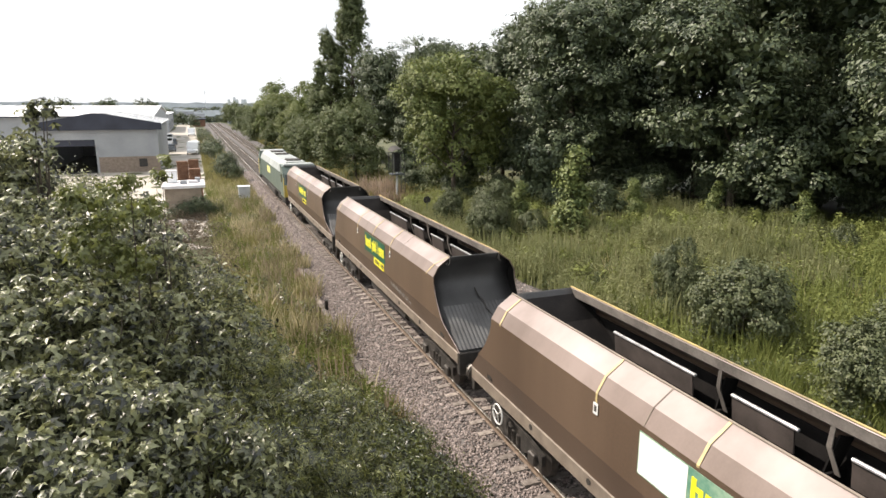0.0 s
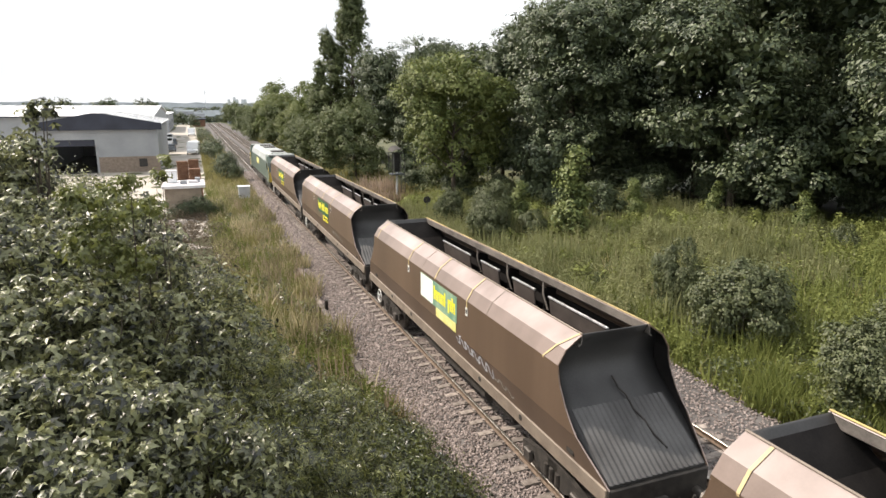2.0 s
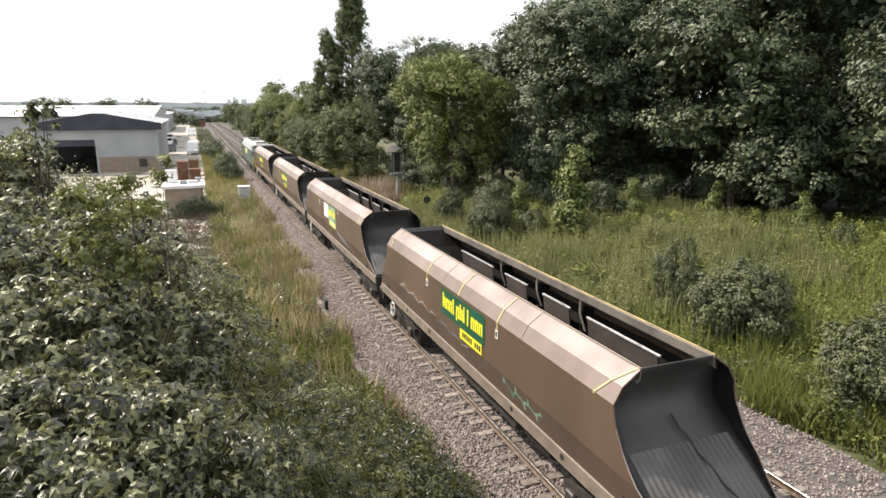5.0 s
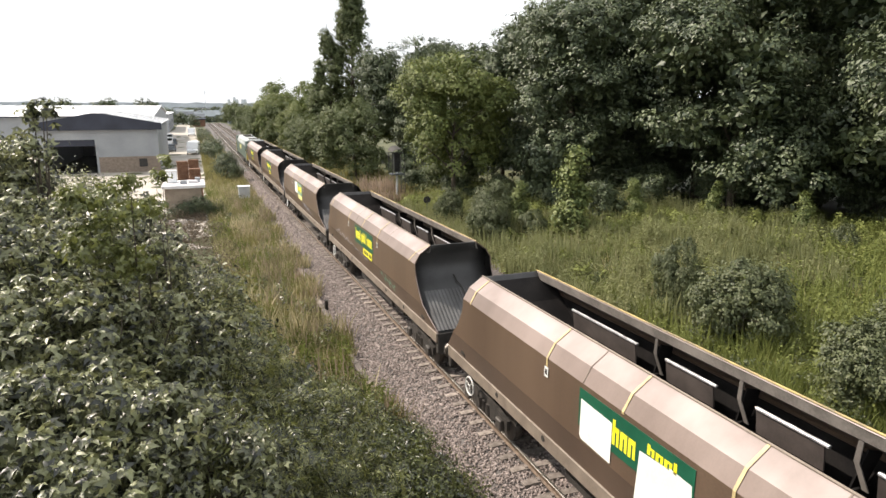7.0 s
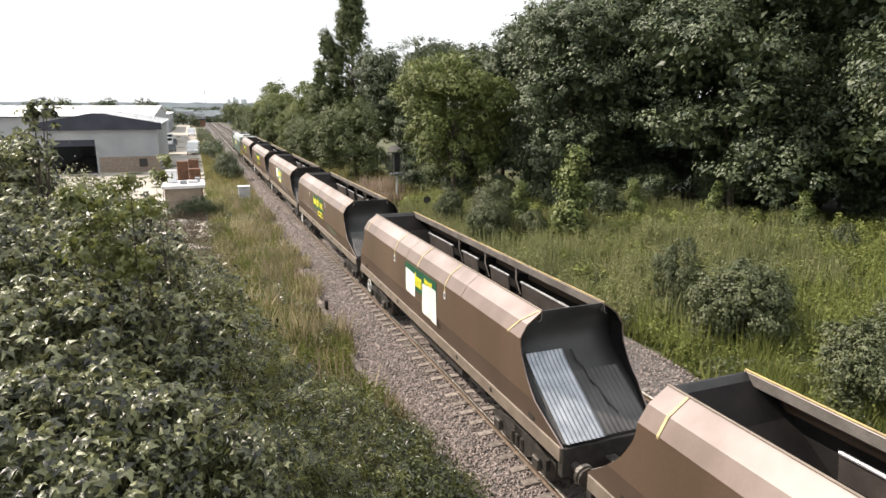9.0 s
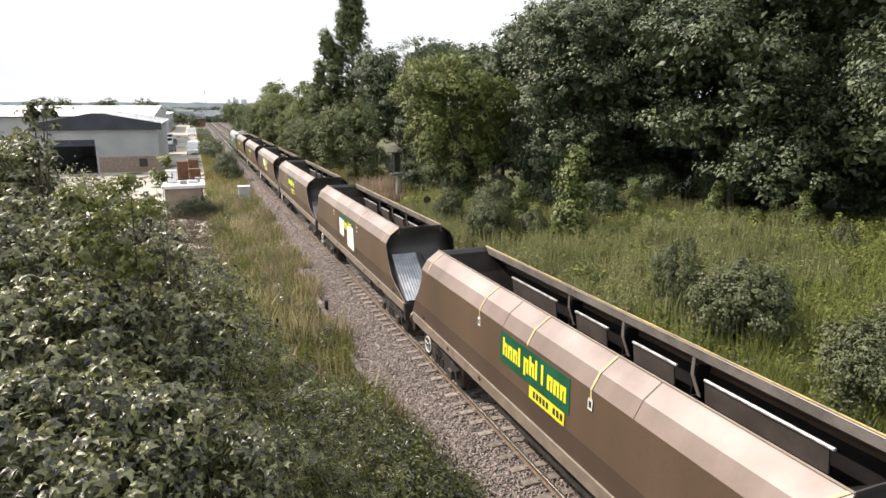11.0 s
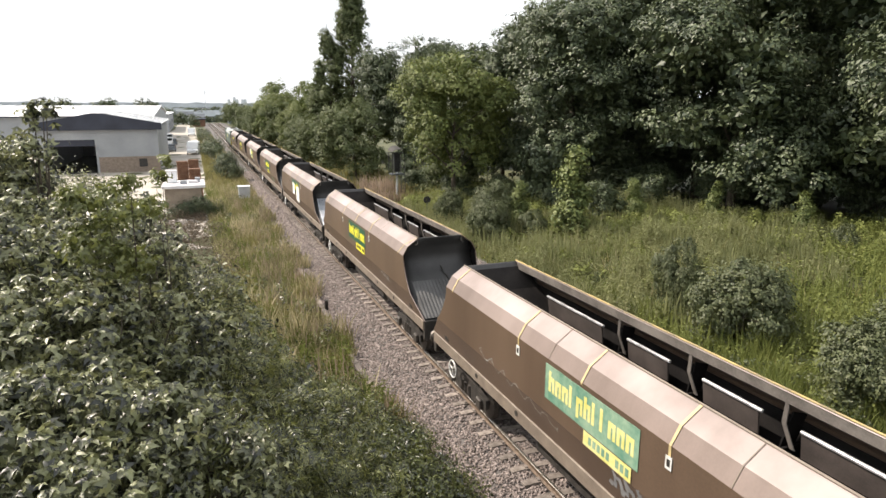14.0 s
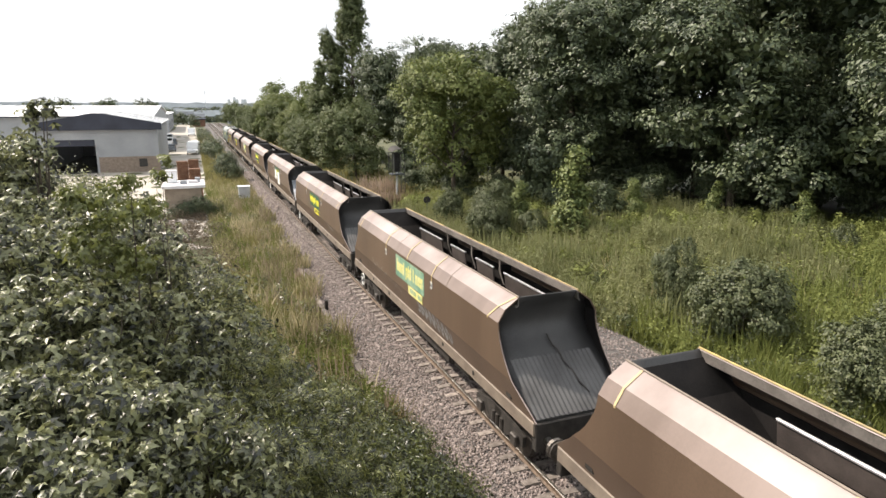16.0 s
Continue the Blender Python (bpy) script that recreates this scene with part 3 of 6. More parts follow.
def build_hut():
    root = tagged(new("lineside_hut"), "squat brown rendered hut with flat pale roof", "hut")
    x0, x1, y0, y1, z = -2.5, 0.35, 54.0, 57.6, YARD_Z
    part("wall", boxes((x0, x1, y0, y1, z, 1.95), bevel=0.02), M["hut"], root)
    part("roof_slab", boxes((x0 - 0.2, x1 + 0.2, y0 - 0.2, y1 + 0.2, 1.95, 2.2), bevel=0.03), M["hut_roof"], root)
    part("corner_post", boxes((x1 - 0.12, x1 + 0.02, y0 - 0.03, y0 + 0.12, z, 1.95)), M["timber"], root)
    tank = tagged(new("water_tank"), "white plastic tank on the hut's flat roof", "tank")
    part("tank_body", boxes((x0 + 0.15, x0 + 0.95, 55.8, 56.7, 2.2, 3.15), bevel=0.08), M["van"], tank)
    part("tank_lid", boxes((x0 + 0.12, x0 + 0.98, 55.77, 56.73, 3.15, 3.22), bevel=0.02), M["hut_roof"], tank)
    for i, (dx, dy, w, hh) in enumerate(((1.2, 0.6, 0.5, 0.3), (1.8, 1.2, 0.7, 0.22), (2.3, 2.1, 0.4, 0.35))):
        cr = tagged(new("roof_crate"), "small pale crate lying on the hut roof", "crate", "crates on the roof")
        part("crate_body", boxes((x0 + dx, x0 + dx + w, y0 + dy, y0 + dy + 0.5, 2.2, 2.2 + hh), bevel=0.02), M["hut_roof"] if i % 2 else M["cladding"], cr)


def build_pallets():
    for i, (x, y, h) in enumerate(((-1.5, 80, 2.6), (-0.2, 78.5, 1.9), (-0.3, 84, 2.4))):
        root = tagged(new("pallet_stack"), "tall stack of brown timber pallets", "pallets", "pallet stacks")
        root.location = (x, y, YARD_Z)
        k = int(h / 0.15)
        for j in range(k):
            bm = bmesh.new()
            for b in range(5):
                box(bm, -0.6 + b * 0.26, -0.6 + b * 0.26 + 0.16, -0.6, 0.6, j * 0.15 + 0.11, j * 0.15 + 0.14)
            for b in (-0.55, -0.05, 0.45):
                box(bm, -0.6, 0.6, b, b + 0.1, j * 0.15, j * 0.15 + 0.11)
            ob = part("pallet", bm, M["timber"], root)
            ob.location = (0.03 * math.sin(j * 2.3), 0.03 * math.cos(j * 1.7), 0)


def build_vehicle(name, label, x, y, turn, ln, wd, ht, paint, van=True):
    root = tagged(new(name), label, "van" if van else "car", "parked vehicles in the yard")
    root.matrix_basis = pose(x, y, YARD_Z, 0, 0, turn)
    prof = [(-ln / 2, 0.35), (ln / 2, 0.35), (ln / 2, 0.8), (ln / 2 - 0.7, 1.0), (ln / 2 - 1.3, ht), (-ln / 2 + 0.1, ht), (-ln / 2, 1.0)] if van else \
        [(-ln / 2, 0.3), (ln / 2, 0.3), (ln / 2, 0.7), (ln / 2 - 1.1, 0.9), (ln / 2 - 1.8, ht), (-ln / 2 + 0.9, ht), (-ln / 2 + 0.1, 0.9)]
    bm = bmesh.new()
    a = [bm.verts.new((-wd / 2, yy, z)) for yy, z in prof]
    b = [bm.verts.new((wd / 2, yy, z)) for yy, z in prof]
    bm.faces.new(a)
    bm.faces.new(b)
    for i in range(len(prof)):
        j = (i + 1) % len(prof)
        bm.faces.new((a[i], a[j], b[j], b[i]))
    bmesh.ops.recalc_face_normals(bm, faces=bm.faces)
    bmesh.ops.bevel(bm, geom=bm.edges[:], offset=0.07, segments=2, affect="EDGES")
    part("body", bm, paint, root, smooth=False)
    top = ht - 0.12
    part("windscreen", boxes((-wd / 2 + 0.12, wd / 2 - 0.12, -0.02, 0.02, 0, 0.72)), M["dark_glass"], root).matrix_basis = pose(0, ln / 2 - (1.0 if van else 1.42), 1.05 if van else 0.92, 35 if van else 50, 0, 0)
    part("rear_window", boxes((-wd / 2 + 0.2, wd / 2 - 0.2, -ln / 2 - (0.0 if van else -0.4), -ln / 2 + (0.03 if van else 0.45), top - 0.6, top - 0.1)), M["dark_glass"], root)
    for sx in (-1, 1):
        for yy in (-ln / 2 + 0.8, ln / 2 - 0.8):
            w = part("wheel", cyl(bmesh.new(), (sx * (wd / 2 - 0.18), yy, 0.33), (sx * (wd / 2 + 0.01), yy, 0.33), 0.33, seg=16), M["tyre"], root)
            part("hub", cyl(bmesh.new(), (sx * (wd / 2 - 0.1), yy, 0.33), (sx * (wd / 2 + 0.025), yy, 0.33), 0.18, seg=12), M["cabinet"], w)
        part("tail_light", boxes((sx * (wd / 2 - 0.14) - 0.08, sx * (wd / 2 - 0.14) + 0.08, -ln / 2 - 0.02, -ln / 2 + 0.03, 0.85, 1.15)), M["timber"], root)


def build_cabinet():
    root = tagged(new("lineside_cabinet"), "grey metal lineside cabinet on a plinth beside the track", "cabinet")
    root.location = (4.05, 62.2, -0.55)
    part("plinth", boxes((-0.62, 0.62, -0.4, 0.4, 0.0, 0.2)), M["concrete"], root)
    body = part("body", boxes((-0.52, 0.52, -0.35, 0.35, 0.2, 1.45), bevel=0.03), M["cabinet"], root)
    part("lid", boxes((-0.57, 0.57, -0.42, 0.42, 1.45, 1.53), bevel=0.02), M["white_roof"], root)
    for sx in (-1, 1):
        part("door", boxes((min(sx * 0.03, sx * 0.48), max(sx * 0.03, sx * 0.48), -0.372, -0.35, 0.27, 1.4), bevel=0.008), M["cabinet"], body)


def build_signal():
    """Colour light signal on a post, seen from its back, with ladder, cage and hoods."""
    root = tagged(new("railway_signal"), "grey steel colour light signal post with caged platform, seen from behind", "signal")
    root.location = (17.15, 55.5, -0.55)
    part("post", cyl(bmesh.new(), (0, 0, 0), (0, 0, 3.2), 0.10, seg=14), M["cabinet"], root, "pale grey tubular post")
    part("base_plate", boxes((-0.25, 0.25, -0.25, 0.25, 0, 0.06)), M["signal_steel"], root)
    plat = part("platform", boxes((-0.62, 0.62, -0.6, 0.6, 2.75, 2.85)), M["signal_steel"], root)
    for zz in (3.4, 4.0, 4.7):
        part("rail_bar", boxes((-0.58, 0.58, -0.61, -0.57, zz, zz + 0.04), (-0.58, 0.58, 0.57, 0.61, zz, zz + 0.04), (-0.60, -0.56, -0.57, 0.57, zz, zz + 0.04), (0.56, 0.60, -0.57, 0.57, zz, zz + 0.04)), M["signal_black"], plat)
    for x in (-0.58, 0.58):
        for y in (-0.59, 0.59):
            part("stanchion", boxes((x - 0.03, x + 0.03, y - 0.03, y + 0.03, 2.85, 4.76)), M["signal_black"], plat)
    head = part("signal_head", boxes((-0.28, 0.28, -0.15, 0.15, 3.0, 4.7), bevel=0.04), M["signal_black"], root)
    for k in range(4):
        part("lamp_hood", cyl(bmesh.new(), (0, 0.15, 3.2 + 0.42 * k), (0, 0.5, 3.2 + 0.42 * k), 0.16, seg=14), M["signal_black"], head)
    bm = bmesh.new()
    sheet(bm, [[(x, y, 4.75 + 0.6 * math.sqrt(max(0, 1 - (x / 0.68) ** 2)) * (0.55 + 0.45 * (y + 0.7) / 1.4)) for x in np.linspace(-0.64, 0.64, 9)] for y in (-0.7, 0.0, 0.7)], 0.03)
    part("canopy", bm, M["under"], root, "curved grey sheet canopy")
    lad = part("ladder", boxes((0.28, 0.33, -0.3, -0.25, 0, 2.8), (0.66, 0.71, -0.3, -0.25, 0, 2.8)), M["signal_steel"], root)
    for k in range(9):
        part("rung", boxes((0.33, 0.66, -0.29, -0.26, 0.25 + k * 0.3, 0.28 + k * 0.3)), M["signal_steel"], lad)


def build_distance():
    """Low town, woods, chimneys and a mast on the horizon, haze painted into their colours."""
    rng = random.Random(8)
    bm = bmesh.new()
    xs = np.linspace(-2600, 2600, 140)
    top = [4 + 9 * noise.noise((x * 0.003, 2.0, 0)) + 5 * noise.noise((x * 0.02, 5.0, 0)) for x in xs]
    a = [bm.verts.new((x, 2300, -5)) for x in xs]
    b = [bm.verts.new((x, 2330, 13 + t)) for x, t in zip(xs, top)]
    c = [bm.verts.new((x, 2700, -5)) for x in xs]
    for p, q in ((a, b), (b, c)):
        for i in range(len(xs) - 1):
            bm.faces.new((p[i], p[i + 1], q[i + 1], q[i]))
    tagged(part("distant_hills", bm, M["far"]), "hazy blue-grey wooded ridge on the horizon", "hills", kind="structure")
    for k, (y, lo, hi, hgt) in enumerate(((430, -30, 2, 4.5), (480, 18, 90, 5.5), (620, -60, 0, 5.0), (700, 22, 140, 5.0), (950, -90, -4, 5.5), (1000, 30, 190, 6.0), (1400, -200, 300, 5.5))):
        bm = bmesh.new()
        xs = np.linspace(lo, hi, 60)
        a = [bm.verts.new((x, y, -0.6)) for x in xs]
        b = [bm.verts.new((x, y + 4, hgt * (0.65 + 0.5 * noise.noise((x * 0.07, k, 0)) + 0.3 * noise.noise((x * 0.3, k, 3))))) for x in xs]
        c = [bm.verts.new((x, y + 25, -0.6)) for x in xs]
        for p, q in ((a, b), (b, c)):
            for i in range(59):
                bm.faces.new((p[i], p[i + 1], q[i + 1], q[i]))
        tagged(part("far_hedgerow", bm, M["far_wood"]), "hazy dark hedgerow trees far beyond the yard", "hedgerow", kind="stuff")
    for k in range(5):
        root = tagged(new("cooling_tower"), "pale hazy power station tower on the horizon", "tower", "power station")
        x = 118 + k * 13 + (k % 2) * 4
        cyl_h = 62 if k != 1 else 78
        bm = cyl(bmesh.new(), (x, 2250, -2), (x, 2250, cyl_h * 0.45), 6.0, 4.5, 16)
        part("tower", bm, M["far_pale"], root)
    mast = tagged(new("lattice_mast"), "thin pale mast on the horizon", "mast")
    part("mast_pole", cyl(bmesh.new(), (40, 2000, 0), (40, 2000, 62), 0.9, 0.5, 6), M["far_pale"], mast)
    part("mast_arm", boxes((36, 44, 1999.6, 2000.4, 44, 45)), M["far_pale"], mast)
    for k in range(90):
        y = 330 + 900 * rng.random() ** 1.4
        x = y * rng.uniform(-0.03, 0.13)
        if abs(x - 9.5) < 11 and y < 352:
            x += rng.choice((-20, 20))
        w, d, hh = rng.uniform(7, 15), rng.uniform(6, 12), rng.uniform(3.5, 6.5)
        root = tagged(new("distant_house"), "distant house with a pitched roof in the town", "house", "distant town")
        root.location = (x, y, -0.55)
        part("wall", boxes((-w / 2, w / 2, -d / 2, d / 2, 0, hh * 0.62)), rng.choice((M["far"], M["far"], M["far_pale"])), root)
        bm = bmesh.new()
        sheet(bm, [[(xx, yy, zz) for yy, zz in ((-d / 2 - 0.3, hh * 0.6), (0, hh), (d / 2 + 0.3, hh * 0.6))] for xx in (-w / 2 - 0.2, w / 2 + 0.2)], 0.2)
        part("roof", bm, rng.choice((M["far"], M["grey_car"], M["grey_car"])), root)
    br = tagged(new("signal_box"), "dark low lineside building far along the track", "building")
    part("wall", boxes((0.0, 5.2, 296, 306, -0.6, 2.4)), M["timber"], br)
    part("roof", boxes((-0.4, 5.6, 295.5, 306.5, 2.4, 2.9)), M["navy"], br)


def build_rubble():
    """Heaped pale rubble and scrap by the hut."""
    rng = np.random.default_rng(3)
    n = 900
    x, y = rng.normal(-3.2, 1.5, n), rng.normal(49.5, 2.5, n)
    s = rng.uniform(0.06, 0.32, n)
    base = np.array([(1, 0, 0), (-1, 0, 0), (0, 1, 0), (0, -1, 0), (0, 0, 0.6), (0, 0, -0.6)], float)
    q, _ = np.linalg.qr(rng.normal(size=(n, 3, 3)))
    v = np.einsum("nij,kj->nki", q, base) * rng.uniform(0.5, 1.3, (n, 6, 1)) * s[:, None, None]
    z = ground_z(x, y) + 0.5 * np.exp(-((x + 3.2) ** 2 / 4 + (y - 49.5) ** 2 / 12)) * rng.uniform(0, 1, n) + 0.05
    v = v + np.stack([x, y, z], 1)[:, None, :]
    f = np.array([(0, 2, 4), (2, 1, 4), (1, 3, 4), (3, 0, 4), (2, 0, 5), (1, 2, 5), (3, 1, 5), (0, 3, 5)])[None] + (np.arange(n) * 6)[:, None, None]
    tagged(link("rubble_heap", mesh_arrays("rubble_heap", v.reshape(-1, 3), f.reshape(-1, 3)), M["rubble"]), "heap of pale broken rubble beside the hut", "rubble", kind="stuff")


def build_cable_trough():
    """Concrete cable trough with loose lids along the edge of the ballast."""
    root = tagged(new("cable_trough"), "weathered pale concrete cable trough along the ballast edge", "cable trough")
    root["kind"] = "structure"
    rng = random.Random(12)
    bm = bmesh.new()
    box(bm, -0.10, 0.10, 0, 1.0, -0.08, -0.02)
    me = bpy.data.meshes.new("lid")
    bmesh.ops.bevel(bm, geom=bm.edges[:], offset=0.012, segments=1, affect="EDGES")
    bm.to_mesh(me)
    bm.free()
    for k in range(56):
        y = 13 + k * 1.02
        ob = link("lid", me, M["concrete"], root)
        ob.location = (4.74 + 0.10 * math.sin(y * 0.23) + rng.uniform(-0.015, 0.015), y, -0.31 + rng.uniform(-0.02, 0.015))
        ob.rotation_euler = (rng.uniform(-0.015, 0.015), rng.uniform(-0.05, 0.05), rng.uniform(-0.02, 0.02))


def build_marker_posts():
    for x, y in ((4.95, 39.5), (4.85, 26.5)):
        root = tagged(new("marker_post"), "short dark stump of a post beside the ballast", "post", "posts beside the ballast")
        root.location = (x, y, -0.45)
        part("post", boxes((-0.07, 0.07, -0.07, 0.07, 0, 0.5), bevel=0.015), M["under"], root)
        part("foot", boxes((-0.14, 0.14, -0.14, 0.14, -0.05, 0.05), bevel=0.02), M["under"], root)
    root = tagged(new("disc_marker"), "small dark round marker on a post by the weeds", "marker")
    root.location = (17.0, 47.0, float(ground_z(17.0, 47.0)))
    part("post", cyl(bmesh.new(), (0, 0, 0), (0, 0, 1.3), 0.05, seg=8), M["signal_steel"], root)
    part("disc", cyl(bmesh.new(), (0, -0.06, 1.55), (0, 0.06, 1.55), 0.30, 0.28, 18), M["signal_black"], root)


build_cable_trough()
build_marker_posts()
build_yard()
build_workshop()
build_long_warehouse()
build_warehouse("far_warehouse", "grey warehouse further along the yard", -30.0, -7.5, 235.0, 300.0, 5.6, 7.0, M["cladding"])
build_hut()
build_pallets()
build_vehicle("white_van", "white panel van parked in the yard", -0.2, 128, 175, 5.2, 2.0, 2.3, M["van"])
build_vehicle("white_van", "white panel van parked by the warehouse", -6.0, 150, 20, 5.2, 2.0, 2.3, M["van"])
build_vehicle("white_van", "white van parked far down the yard", -0.5, 205, 180, 5.2, 2.0, 2.3, M["van"])
build_vehicle("dark_car", "dark hatchback parked in the yard", -4.6, 138, 10, 4.2, 1.75, 1.45, M["grey_car"], False)
build_vehicle("dark_car", "dark hatchback parked behind the vans", -4.8, 160, 10, 4.2, 1.75, 1.45, M["grey_car"], False)
build_vehicle("white_van", "white panel van beside the warehouse wall", -6.2, 168, 15, 5.2, 2.0, 2.3, M["van"])
build_cabinet()
build_signal()
build_distance()
build_rubble()


# ---- plants ----
def trunk_mesh(rng, height, r, limbs, reach):
    """A tapered trunk with limbs that fork off it."""
    bm = bmesh.new()
    pts = [Vector((0.12 * r * math.sin(k * 1.7) * k, 0.1 * r * math.cos(k * 2.1) * k, height * k / 5)) for k in range(6)]
    for k in range(5):
        cyl(bm, pts[k], pts[k + 1], r * (1 - 0.16 * k), r * (1 - 0.16 * (k + 1)), 8)
    for k in range(limbs):
        t = rng.uniform(0.3, 0.95)
        a = rng.uniform(0, 6.28)
        p = pts[int(t * 5)].lerp(pts[min(int(t * 5) + 1, 5)], t * 5 % 1)
        q = p + Vector((math.cos(a) * reach * rng.uniform(0.5, 1), math.sin(a) * reach * rng.uniform(0.5, 1), height * rng.uniform(0.12, 0.3)))
        cyl(bm, p, q, r * 0.35, r * 0.08, 5)
        w = q + Vector((rng.uniform(-1, 1), rng.uniform(-1, 1), rng.uniform(0.2, 0.8))) * reach * 0.35
        cyl(bm, p.lerp(q, 0.6), w, r * 0.16, r * 0.05, 5)
    return bm


def make_tree(name, label, seed, lobes, clumps, per, spread, size, mat, height, r, limbs, reach, shape=LEAF_PLAIN, up=0.5, low=-0.5, category="tree", group="", core=0, puff=True):
    rng = np.random.default_rng(seed)
    root = tagged(new(name), label, category, group)
    part("trunk", trunk_mesh(random.Random(seed), height, r, limbs, reach), M["bark"], root)
    at, nrm = crown_points(rng, lobes, clumps, per, spread, up, low, puff)
    v, f = leaf_cloud(rng, at, nrm, rng.uniform(0.6, 1.25, len(at)) * size, shape)
    if core:
        # leaves deep inside the crown
        lb = np.array(lobes, float)
        pk = rng.integers(0, len(lb), core)
        d = rng.normal(size=(core, 3))
        d = d / np.linalg.norm(d, axis=1, keepdims=True) * rng.uniform(0.2, 0.8, (core, 1))
        v2, f2 = leaf_cloud(rng, lb[pk, :3] + d * lb[pk, 3:], rng.normal(size=(core, 3)), rng.uniform(0.7, 1.2, core) * size * 2.1, shape)
        f = np.concatenate([f, f2 + len(v)])
        v = np.concatenate([v, v2])
    link("crown", mesh_arrays("crown", v, f), mat, root)
    return root


def broad_lobes(seed, h, w, low, n=11):
    """Lobes of a broad uneven crown from height low to h, w metres across."""
    rng = random.Random(seed)
    out = [(0, 0, low + (h - low) * 0.52, w * 0.36, w * 0.36, (h - low) * 0.46)]
    for k in range(n):
        a, t = rng.uniform(0, 6.28), rng.uniform(0.08, 0.86)
        rr = w * 0.36 * math.sqrt(max(0.1, 1 - (t - 0.42) ** 2 * 2.6)) * rng.uniform(0.75, 1.1)
        s = rng.uniform(0.15, 0.25) * w
        out.append((math.cos(a) * rr, math.sin(a) * rr, low + (h - low) * t, s, s, s * rng.uniform(0.7, 1.0)))
    return out


def at_ground(x, y, turn=0.0, s=1.0, sz=None):
    return pose(x, y, float(ground_z(x, y)) - 0.05, 0, 0, turn) @ Matrix.Diagonal((s, s, sz or s, 1))


